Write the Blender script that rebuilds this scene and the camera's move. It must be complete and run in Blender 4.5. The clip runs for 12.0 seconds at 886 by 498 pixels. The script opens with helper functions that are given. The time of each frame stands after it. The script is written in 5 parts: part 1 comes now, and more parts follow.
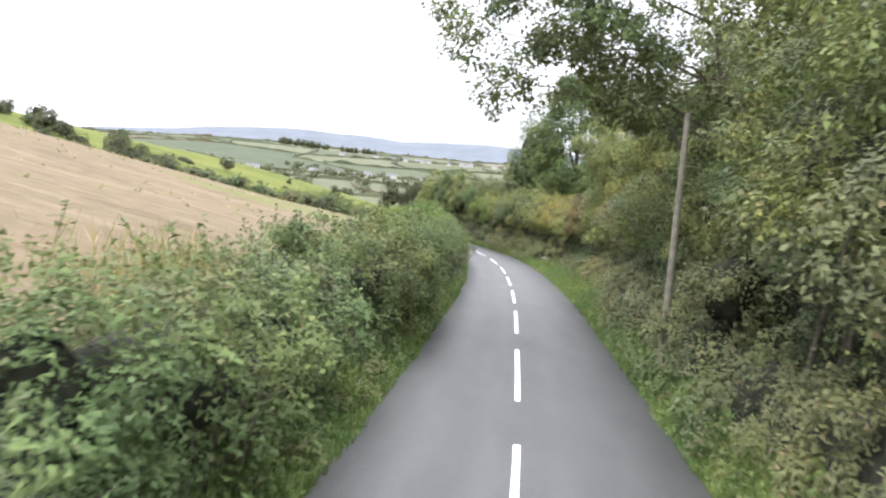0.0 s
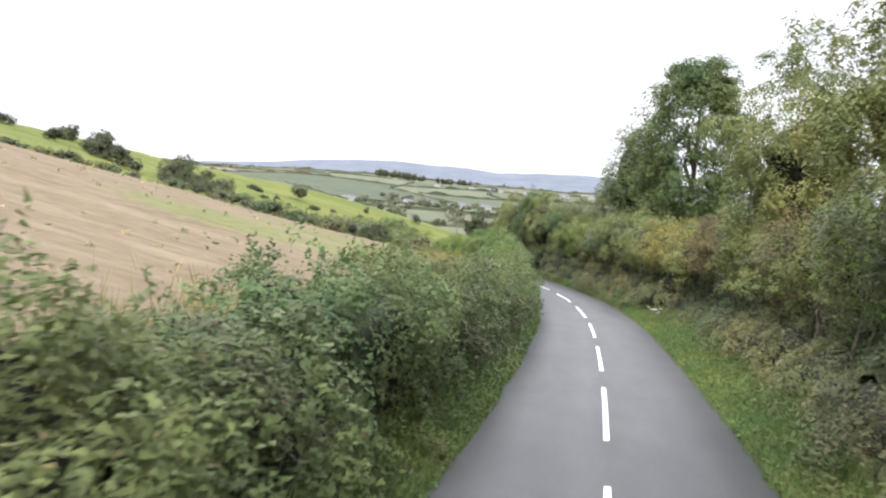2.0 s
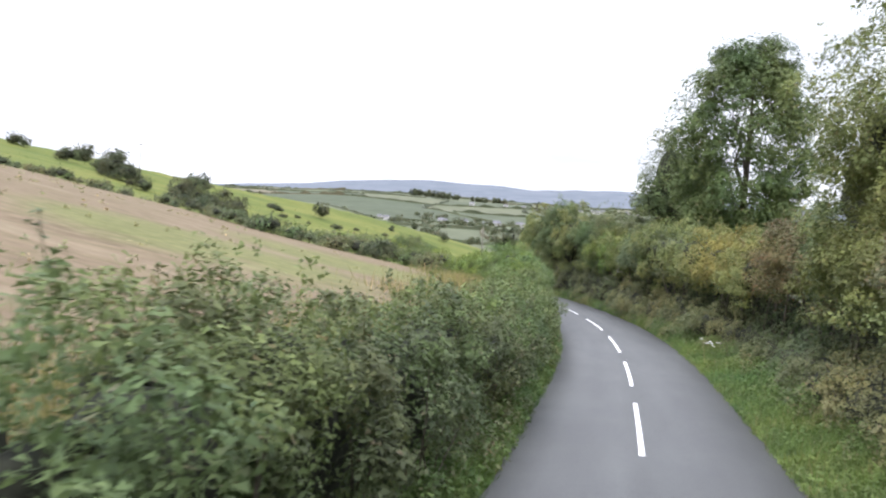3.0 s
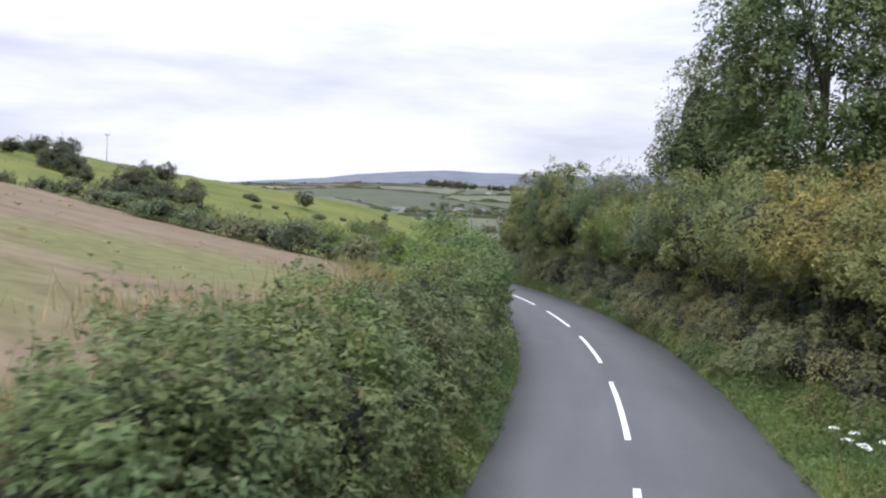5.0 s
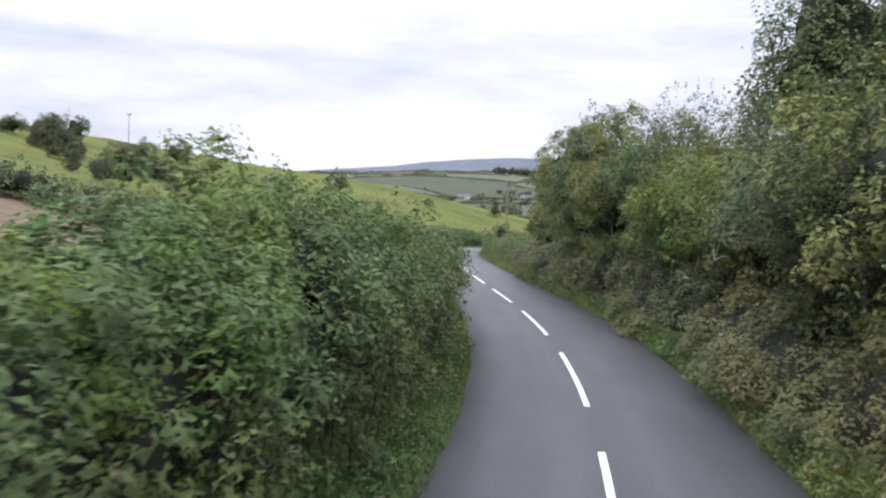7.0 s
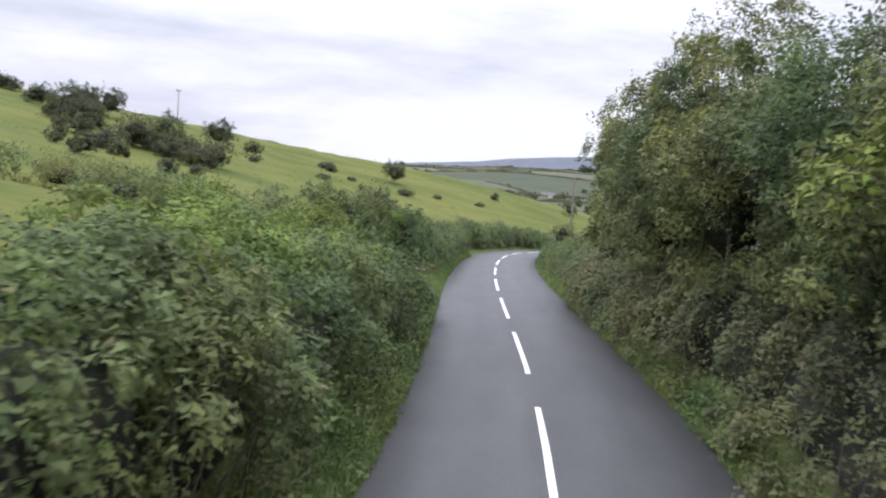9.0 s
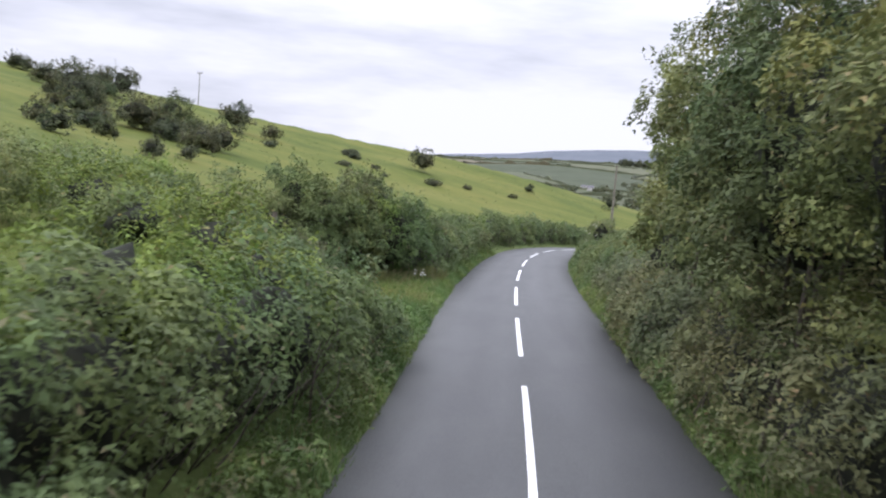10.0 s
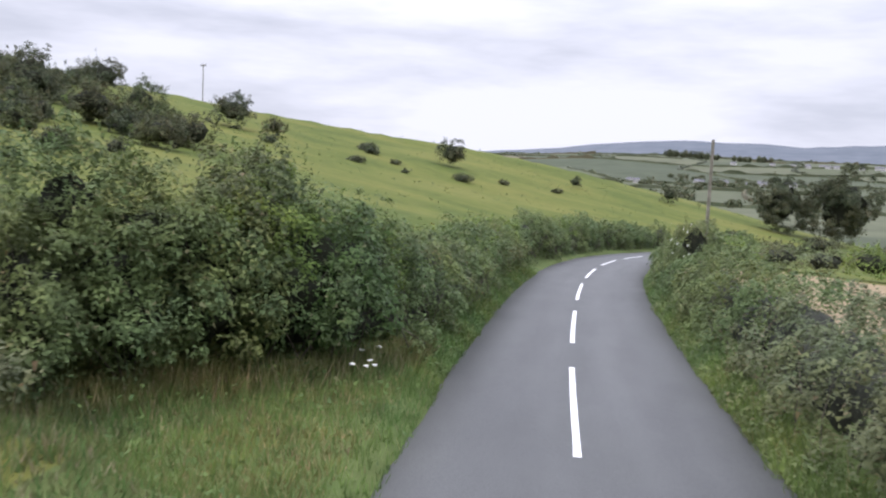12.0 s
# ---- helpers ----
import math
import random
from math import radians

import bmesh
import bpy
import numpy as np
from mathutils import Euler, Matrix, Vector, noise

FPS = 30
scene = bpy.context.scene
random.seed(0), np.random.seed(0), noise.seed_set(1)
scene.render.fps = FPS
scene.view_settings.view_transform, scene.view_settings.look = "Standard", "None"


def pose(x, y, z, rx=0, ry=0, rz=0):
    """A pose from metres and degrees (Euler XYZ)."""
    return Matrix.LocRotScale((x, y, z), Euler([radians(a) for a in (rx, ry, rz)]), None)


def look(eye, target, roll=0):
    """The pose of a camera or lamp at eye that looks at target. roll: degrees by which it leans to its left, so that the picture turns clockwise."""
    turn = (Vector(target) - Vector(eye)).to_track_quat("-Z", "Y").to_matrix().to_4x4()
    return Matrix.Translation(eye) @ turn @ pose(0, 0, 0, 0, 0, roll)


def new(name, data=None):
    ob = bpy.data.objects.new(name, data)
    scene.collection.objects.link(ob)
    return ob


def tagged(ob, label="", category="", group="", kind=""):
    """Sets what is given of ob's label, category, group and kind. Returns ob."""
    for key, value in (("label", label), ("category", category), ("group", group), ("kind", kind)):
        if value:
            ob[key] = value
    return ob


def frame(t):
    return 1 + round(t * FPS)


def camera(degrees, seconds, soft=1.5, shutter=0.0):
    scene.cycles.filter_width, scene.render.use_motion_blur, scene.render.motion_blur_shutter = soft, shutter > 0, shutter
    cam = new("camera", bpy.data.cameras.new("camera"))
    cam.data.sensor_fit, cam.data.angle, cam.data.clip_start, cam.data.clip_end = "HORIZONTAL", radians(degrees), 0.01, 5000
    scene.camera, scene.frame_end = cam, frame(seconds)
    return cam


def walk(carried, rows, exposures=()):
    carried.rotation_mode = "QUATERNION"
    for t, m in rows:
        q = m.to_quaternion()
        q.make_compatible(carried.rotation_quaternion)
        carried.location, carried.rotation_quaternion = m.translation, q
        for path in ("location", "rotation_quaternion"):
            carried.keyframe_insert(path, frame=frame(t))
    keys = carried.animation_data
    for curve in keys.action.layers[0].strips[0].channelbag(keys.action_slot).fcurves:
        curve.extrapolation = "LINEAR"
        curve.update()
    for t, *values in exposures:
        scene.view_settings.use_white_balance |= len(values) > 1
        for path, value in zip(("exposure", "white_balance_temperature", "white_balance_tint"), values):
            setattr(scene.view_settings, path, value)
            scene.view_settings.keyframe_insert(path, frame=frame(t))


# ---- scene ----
# ---- camera and its walk ----
cam = camera(52.21, 12.0, soft=2.2, shutter=0.2)
PATH = [
    (0.0, (-0.22, -12.11, 3.84), (-1.93, 7.71, 1.78), 5.50),
    (0.5, (-0.16, -7.35, 3.64), (-2.43, 12.44, 1.82), 5.69),
    (1.0, (-0.16, -2.89, 3.37), (-3.04, 16.82, 1.58), 5.81),
    (1.5, (-0.24, 1.56, 3.12), (-3.86, 21.13, 1.17), 5.63),
    (2.0, (-0.32, 5.83, 2.82), (-4.19, 25.39, 1.25), 5.04),
    (2.5, (-0.40, 10.11, 2.59), (-4.89, 29.57, 1.46), 4.42),
    (3.0, (-0.50, 14.37, 2.30), (-5.18, 33.77, 1.08), 4.04),
    (3.2, (-0.55, 16.10, 2.21), (-5.31, 35.49, 1.07), 3.87),
    (4.8, (-0.90, 31.03, 1.21), (-6.00, 50.36, 0.58), 2.04),
    (5.0, (-0.97, 32.92, 1.07), (-6.06, 52.21, -0.38), 1.99),
    (5.5, (-1.22, 37.61, 0.78), (-6.42, 56.87, -0.67), 1.81),
    (6.0, (-1.45, 42.12, 0.49), (-6.86, 61.32, -1.01), 1.24),
    (6.5, (-1.76, 46.52, 0.25), (-7.82, 65.51, -1.36), 0.55),
    (7.0, (-2.20, 50.46, 0.00), (-8.72, 69.29, -1.76), 1.63),
    (7.2, (-2.41, 51.99, -0.10), (-9.07, 70.77, -1.82), 2.00),
    (8.8, (-4.63, 64.30, -0.70), (-12.49, 82.59, -2.57), 3.38),
    (9.0, (-5.07, 65.92, -0.78), (-13.26, 84.06, -2.71), 3.55),
    (9.5, (-6.22, 69.95, -0.97), (-14.71, 87.94, -2.99), 4.13),
    (10.0, (-7.45, 73.74, -1.19), (-16.37, 91.51, -3.36), 4.18),
    (10.5, (-8.87, 77.62, -1.35), (-18.08, 95.30, -2.90), 3.46),
    (11.0, (-10.38, 81.33, -1.58), (-19.75, 98.92, -3.23), 3.04),
    (11.5, (-12.11, 85.29, -1.74), (-21.73, 102.70, -3.78), 2.64),
    (12.0, (-13.76, 88.83, -1.95), (-23.55, 106.12, -4.22), 2.16),
]
walk(cam, [(t, look(e, g, r)) for t, e, g, r in PATH],
     exposures=[(0.0, 0.91, 6240, 15), (1.5, 0.78, 6240, 15), (2.4, 0.63, 6160, 16), (3.2, 0.42, 5980, 16), (4.8, 0.02, 5880, 19), (7.0, 0.03, 5900, 19), (12.0, -0.07, 5950, 19.5)])

# ---- the road's line: bend and fall every 9 m, from 27 m before its origin ----
BEND = np.array([0.2462, 0.2462, 0.2505, 0.2377, 0.0143, 0.1350, 0.2139, 0.1659, 0.5442, 0.8631, 0.8977, 0.9788, 0.4827, 0.0801, -0.1263, -0.3189, -0.1976, -0.5489, -0.8057, -1.0519, -0.8835, -0.8835, -0.8835, -0.8835, -0.8835]) * 0.01
FALL = np.radians([-2.828, -2.828, -2.908, -3.560, -3.467, -3.734, -3.804, -3.657, -3.564, -2.780, -2.935, -2.614, -2.864, -2.936, -2.701, -3.153, -3.216, -3.289, -3.556, -3.975, -4.319, -4.319, -4.319, -4.319, -4.319])

KNOT = np.arange(len(BEND)) * 9.0 - 27.0
STEP = 0.5
S_GRID = np.arange(-90.0, 330.0, STEP)
_k = np.interp(S_GRID, KNOT, BEND)
_k[S_GRID > 200] = 0.0
_k[S_GRID < -27] = 0.0
_hd = np.concatenate([[0], np.cumsum((_k[1:] + _k[:-1]) / 2 * STEP)])
_sl = np.interp(S_GRID, KNOT, FALL)


def _run(a):
    return np.concatenate([[0], np.cumsum((a[1:] + a[:-1]) / 2 * STEP)])


I0 = int(round(90.0 / STEP))
_hd = _hd - _hd[I0]
LINE = np.stack([_run(-np.sin(_hd) * np.cos(_sl)), _run(np.cos(_hd) * np.cos(_sl)), _run(np.sin(_sl))], 1)
LINE = LINE - LINE[I0]


def along(s, o=0.0):
    """Place and height of the road's line at s metres along it, o metres to its left; arrays."""
    s = np.asarray(s, float)
    h = np.interp(s, S_GRID, _hd)
    x = np.interp(s, S_GRID, LINE[:, 0]) - o * np.cos(h)
    y = np.interp(s, S_GRID, LINE[:, 1]) - o * np.sin(h)
    return x, y, np.interp(s, S_GRID, LINE[:, 2])


def road_coords(x, y):
    """s, o and road height of places in the plan."""
    x, y = np.ravel(x), np.ravel(y)
    s, o = np.empty(len(x)), np.empty(len(x))
    coarse = LINE[::2]
    for i in range(0, len(x), 4000):
        d = (x[i:i + 4000, None] - coarse[None, :, 0]) ** 2 + (y[i:i + 4000, None] - coarse[None, :, 1]) ** 2
        k = d.argmin(1) * 2
        h = _hd[k]
        dx, dy = x[i:i + 4000] - LINE[k, 0], y[i:i + 4000] - LINE[k, 1]
        s[i:i + 4000] = S_GRID[k] + dx * -np.sin(h) + dy * np.cos(h)
        o[i:i + 4000] = -dx * np.cos(h) - dy * np.sin(h)
    return s, o, np.interp(s, S_GRID, LINE[:, 2])


def lattice(x, y, z=0.0, seed=0):
    """Smooth noise between -1 and 1 with a grain of one metre; arrays."""
    x, y, z = np.broadcast_arrays(np.asarray(x, float), np.asarray(y, float), np.asarray(z, float))
    xi, yi, zi = np.floor(x).astype(np.int64), np.floor(y).astype(np.int64), np.floor(z).astype(np.int64)
    fx, fy, fz = x - xi, y - yi, z - zi
    fx, fy, fz = (v * v * (3 - 2 * v) for v in (fx, fy, fz))
    total = 0.0
    for a in (0, 1):
        for b in (0, 1):
            for c in (0, 1):
                n = (xi + a) * 374761393 + (yi + b) * 668265263 + (zi + c) * 2147483647 + seed * 974711
                n = (n ^ (n >> 13)) * 1274126177
                n = ((n ^ (n >> 16)) & 0xFFFF) / 32767.5 - 1.0
                total = total + n * (fx if a else 1 - fx) * (fy if b else 1 - fy) * (fz if c else 1 - fz)
    return total


def ramp(v, a, b):
    t = np.clip((np.asarray(v, float) - a) / (b - a), 0, 1)
    return t * t * (3 - 2 * t)


def pull_in(s):
    """How far the grass opens on the left, at the field gateway."""
    return 4.4 * ramp(s, 98.0, 100.5) * (1 - ramp(s, 100.5, 107.5))


def wide_verge(s):
    """How far the grass opens on the right."""
    return (0.45 * ramp(s, 13.0, 19.0) + 0.85 * ramp(s, 21.0, 29.0)) * (1 - ramp(s, 46.0, 56.0))


RIDGE_X = (-2700, -2230, -1830, -1560, -1350, -1130, -820, -620, -450, -200, 100, 500)
RIDGE_Z = (-10, -6, 31, 60, 73, 79, 73, 62, 73, 82, 84, 70)


def ground_height(x, y):
    shape = np.shape(x)
    s, o, zr = road_coords(x, y)
    x, y = np.ravel(x), np.ravel(y)
    ol = o - pull_in(s)
    crest = np.clip(80 - 0.9 * (y - 178), 32, 112)
    left = -0.10 + 0.20 * ramp(o, 2.10, 2.5) + 0.75 * ramp(ol, 2.8, 4.6) + 0.172 * np.clip(ol - 4.5, 0, crest) - 0.06 * np.clip(ol - 4.5 - crest, 0, 300)
    r = -o - wide_verge(s)
    right = -0.10 + 0.20 * ramp(-o, 2.30, 2.7) + 1.0 * ramp(r, 2.7, 4.2) * (1 - 0.75 * ramp(s, 92, 100)) - 0.045 * np.clip(r - 5.0, 0, 500)
    z = zr + np.where(o > 0, left, right)
    z = z + 0.05 * lattice(x / 1.3, y / 1.3, seed=3) * ramp(np.abs(o), 2.5, 4) * (1 - ramp(np.abs(o), 6, 9.5)) + 0.25 * lattice(x / 14, y / 14, seed=4) * ramp(np.abs(o), 6, 14)
    # the shoulder falls away to the valley, then the far side climbs to the ridge
    far = np.hypot(x, y)
    q = np.clip(y + 0.15 * x - 195, 0, 600)
    z = z - 0.0011 * np.minimum(q, 160) ** 2 - 0.352 * np.clip(q - 160, 0, 1000) * 0.2
    valley = -44 + 7 * lattice(x / 260, y / 260, seed=8) - 3
    rise = ramp(y + 0.1 * x, 1250, 2650) * 34 * (0.5 + 0.5 * ramp(x, -1700, -950))
    crown = np.interp(x, RIDGE_X, RIDGE_Z) * (1.0 + 0.05 * lattice(x / 240, 3.3, seed=5) + 0.03 * lattice(x / 70, 1.3, seed=6))
    ridge = crown * np.exp(-((y - 4350) / 420) ** 2)
    z = z + ramp(o, 20, 70) * (0.5 + 0.75 * ramp(y, 200, 230))
    away = valley + rise + ridge
    m = ramp(far, 300, 620)
    z = z * (1 - m) + away * m
    z = np.where(y < -60, np.interp(-60, S_GRID, LINE[:, 2]) + left * 0.3, z)
    return z.reshape(shape)


# ---- world, sun ----
SUN_UP, SUN_TURN = 48.0, 200.0
world = bpy.data.worlds.new("world")
scene.world = world
world.use_nodes = True
wn, wl = world.node_tree.nodes, world.node_tree.links
wn.clear()
w_out = wn.new("ShaderNodeOutputWorld")
w_sky = wn.new("ShaderNodeTexSky")
w_sky.sky_type, w_sky.sun_disc = "NISHITA", False
w_sky.sun_elevation, w_sky.sun_rotation = radians(SUN_UP), radians(SUN_TURN)
w_bg = wn.new("ShaderNodeBackground")
w_bg.inputs["Strength"].default_value = 0.06
w_cloud = wn.new("ShaderNodeBackground")
w_cloud.inputs["Strength"].default_value = 1.0
w_mix = wn.new("ShaderNodeMixShader")
w_mix.inputs[0].default_value = 0.93
w_co = wn.new("ShaderNodeTexCoord")
w_map = wn.new("ShaderNodeMapping")
w_map.inputs["Scale"].default_value = (2.2, 2.2, 11.0)
w_noise = wn.new("ShaderNodeTexNoise")
w_noise.inputs["Scale"].default_value, w_noise.inputs["Detail"].default_value, w_noise.inputs["Roughness"].default_value = 1.3, 5.0, 0.55
w_ramp = wn.new("ShaderNodeValToRGB")
w_ramp.color_ramp.elements[0].position, w_ramp.color_ramp.elements[1].position = 0.36, 0.58
w_ramp.color_ramp.elements[0].color, w_ramp.color_ramp.elements[1].color = (0.75, 0.775, 0.803, 1), (1.07, 1.08, 1.09, 1)
wl.new(w_co.outputs["Generated"], w_map.inputs["Vector"])
wl.new(w_map.outputs[0], w_noise.inputs["Vector"])
wl.new(w_noise.outputs[0], w_ramp.inputs[0])
w_sep = wn.new("ShaderNodeSeparateXYZ")
wl.new(w_co.outputs["Generated"], w_sep.inputs[0])
w_high = wn.new("ShaderNodeMapRange")
w_high.inputs["From Min"].default_value, w_high.inputs["From Max"].default_value = 0.12, 0.9
w_high.inputs["To Min"].default_value, w_high.inputs["To Max"].default_value = 1.0, 3.3
wl.new(w_sep.outputs["Z"], w_high.inputs["Value"])
wl.new(w_high.outputs[0], w_cloud.inputs["Strength"])
wl.new(w_ramp.outputs[0], w_cloud.inputs["Color"])
wl.new(w_sky.outputs[0], w_bg.inputs["Color"])
wl.new(w_bg.outputs[0], w_mix.inputs[1])
wl.new(w_cloud.outputs[0], w_mix.inputs[2])
wl.new(w_mix.outputs[0], w_out.inputs["Surface"])

sun = new("sun", bpy.data.lights.new("sun", "SUN"))
sun.data.energy, sun.data.angle, sun.data.color = 1.2, radians(25), (1.0, 0.97, 0.92)
_az = radians(SUN_TURN)
sun.matrix_world = look((0, 0, 60), Vector((0, 0, 60)) - Vector((math.sin(_az) * math.cos(radians(SUN_UP)), math.cos(_az) * math.cos(radians(SUN_UP)), math.sin(radians(SUN_UP)))))


# ---- materials ----
def material(name, rough=0.8, metal=0.0, spec=0.3):
    m = bpy.data.materials.new(name)
    m.use_nodes = True
    b = m.node_tree.nodes["Principled BSDF"]
    b.inputs["Roughness"].default_value, b.inputs["Metallic"].default_value = rough, metal
    b.inputs["Specular IOR Level"].default_value = spec
    return m, m.node_tree.nodes, m.node_tree.links, b


def noise_node(n, l, scale, detail=4.0, vector=None, rough=0.55):
    t = n.new("ShaderNodeTexNoise")
    t.inputs["Scale"].default_value, t.inputs["Detail"].default_value, t.inputs["Roughness"].default_value = scale, detail, rough
    if vector is not None:
        l.new(vector, t.inputs["Vector"])
    return t.outputs[0]


def ramp_node(n, l, value, stops):
    r = n.new("ShaderNodeValToRGB")
    e = r.color_ramp.elements
    while len(e) < len(stops):
        e.new(0.5)
    for k, (p, c) in zip(e, stops):
        k.position, k.color = p, (*c, 1)
    l.new(value, r.inputs[0])
    return r.outputs[0]


def mixed(n, l, fac, a, b, kind="MIX"):
    m = n.new("ShaderNodeMix")
    m.data_type, m.blend_type = "RGBA", kind
    for sock, v in ((m.inputs[0], fac), (m.inputs[6], a), (m.inputs[7], b)):
        if hasattr(v, "is_output"):
            l.new(v, sock)
        else:
            sock.default_value = v if not isinstance(v, tuple) else (*v, 1)
    return m.outputs[2]


def bumped(n, l, b, height, strength, distance):
    k = n.new("ShaderNodeBump")
    k.inputs["Strength"].default_value, k.inputs["Distance"].default_value = strength, distance
    l.new(height, k.inputs["Height"])
    l.new(k.outputs[0], b.inputs["Normal"])


def place_node(n):
    return n.new("ShaderNodeNewGeometry").outputs["Position"]


def foliage(name, dark, mid, light, odd, odd_share=0.06, rough=0.6):
    """Leaves: each its own tint, drifting in sprays and in wide patches, a little light through them."""
    m, n, l, b = material(name, rough, 0, 0.16)
    geo = n.new("ShaderNodeNewGeometry")
    dark, light = (tuple(0.55 * c + 0.45 * m_ for c, m_ in zip(end, mid)) for end in (dark, light))
    own = ramp_node(n, l, geo.outputs["Random Per Island"], [(0.0, dark), (0.45, mid), (1.0 - odd_share - 0.02, light), (1.0 - odd_share, odd)])
    spray = ramp_node(n, l, noise_node(n, l, 1.6, 2.0, geo.outputs["Position"]), [(0.35, (0.80, 0.80, 0.84)), (0.5, (1.02, 1.02, 1.0)), (0.66, (1.30, 1.28, 1.15))])
    patch = ramp_node(n, l, noise_node(n, l, 0.3, 3.0, geo.outputs["Position"]), [(0.35, (0.84, 0.96, 0.95)), (0.65, (1.20, 1.08, 0.95))])
    col = mixed(n, l, 1.0, mixed(n, l, 1.0, own, spray, "MULTIPLY"), patch, "MULTIPLY")
    l.new(col, b.inputs["Base Color"])
    t = n.new("ShaderNodeBsdfTranslucent")
    l.new(col, t.inputs["Color"])
    mix = n.new("ShaderNodeMixShader")
    mix.inputs[0].default_value = 0.28
    l.new(b.outputs[0], mix.inputs[1])
    l.new(t.outputs[0], mix.inputs[2])
    l.new(mix.outputs[0], n["Material Output"].inputs["Surface"])
    return m


def plain(name, a, b_col, scale, rough=0.8, bump=0.0, detail=5.0):
    m, n, l, b = material(name, rough)
    pos = place_node(n)
    v = noise_node(n, l, scale, detail, pos)
    l.new(ramp_node(n, l, v, [(0.3, a), (0.7, b_col)]), b.inputs["Base Color"])
    if bump:
        bumped(n, l, b, v, 0.6, bump)
    return m


M_HEDGE = foliage("hedge_leaves", (0.072, 0.100, 0.043), (0.104, 0.140, 0.056), (0.155, 0.195, 0.080), (0.175, 0.160, 0.091), 0.015)
# a darker leaf colour, with the shade of low hedge fronts in it
M_THORN_SHADE = foliage("shaded_thorn_leaves", (0.054, 0.070, 0.036), (0.080, 0.100, 0.047), (0.122, 0.145, 0.068), (0.15, 0.13, 0.080), 0.015)
M_BRIGHT = foliage("bright_leaves", (0.096, 0.142, 0.034), (0.138, 0.192, 0.045), (0.205, 0.260, 0.066), (0.23, 0.20, 0.09), 0.012)
M_HAZEL = foliage("hazel_leaves", (0.074, 0.118, 0.036), (0.106, 0.160, 0.048), (0.160, 0.218, 0.071), (0.19, 0.18, 0.091), 0.012)
M_BANK = foliage("bank_leaves", (0.090, 0.108, 0.057), (0.124, 0.142, 0.073), (0.170, 0.186, 0.099), (0.180, 0.150, 0.092), 0.03)
M_IVY = foliage("ivy_leaves", (0.110, 0.122, 0.062), (0.152, 0.160, 0.079), (0.202, 0.207, 0.103), (0.195, 0.163, 0.100), 0.03)
M_OLIVE = foliage("olive_leaves", (0.105, 0.124, 0.048), (0.15, 0.172, 0.064), (0.215, 0.240, 0.091), (0.21, 0.185, 0.085), 0.03)
M_GOLD = foliage("yellowing_leaves", (0.138, 0.137, 0.045), (0.188, 0.181, 0.058), (0.250, 0.234, 0.081), (0.22, 0.165, 0.08), 0.03)
M_RUST = foliage("rust_leaves", (0.103, 0.094, 0.049), (0.135, 0.125, 0.062), (0.173, 0.160, 0.078), (0.190, 0.125, 0.070), 0.14)
M_WEED = foliage("dry_weeds", (0.104, 0.114, 0.061), (0.137, 0.146, 0.076), (0.178, 0.187, 0.099), (0.216, 0.157, 0.103), 0.05)
M_OAK = foliage("oak_leaves", (0.070, 0.093, 0.043), (0.104, 0.132, 0.057), (0.160, 0.190, 0.082), (0.175, 0.158, 0.087), 0.015)
M_FAR_LEAF = foliage("far_leaves", (0.052, 0.061, 0.036), (0.072, 0.084, 0.047), (0.102, 0.114, 0.062), (0.105, 0.095, 0.058), 0.1)
M_HAY = foliage("dry_grass_blades", (0.120, 0.128, 0.048), (0.180, 0.184, 0.074), (0.270, 0.255, 0.125), (0.36, 0.28, 0.18), 0.16)
M_GRASS = foliage("grass_blades", (0.085, 0.132, 0.043), (0.125, 0.190, 0.060), (0.190, 0.255, 0.092), (0.26, 0.24, 0.13), 0.06)
M_HERB = foliage("verge_herbs", (0.066, 0.103, 0.034), (0.100, 0.150, 0.048), (0.145, 0.195, 0.068), (0.17, 0.17, 0.08), 0.02)
# twigs inside the foliage, near-black with the shade of the hollows
M_CORE = plain("shaded_inner_twigs", (0.008, 0.010, 0.006), (0.034, 0.036, 0.021), 6.0, 0.95)
M_BARK = plain("bark", (0.06, 0.05, 0.038), (0.16, 0.14, 0.11), 9.0, 0.9, 0.02)
M_POLE = plain("weathered_pole", (0.11, 0.105, 0.08), (0.22, 0.205, 0.165), 5.0, 0.85, 0.01)
M_METAL = plain("galvanised_metal", (0.25, 0.26, 0.27), (0.4, 0.41, 0.42), 20.0, 0.45)
M_PETAL = plain("white_petals", (0.75, 0.75, 0.70), (0.85, 0.85, 0.80), 30.0, 0.7)
M_DEADWOOD = plain("bleached_wood", (0.26, 0.245, 0.21), (0.42, 0.40, 0.35), 14.0, 0.8, 0.01)


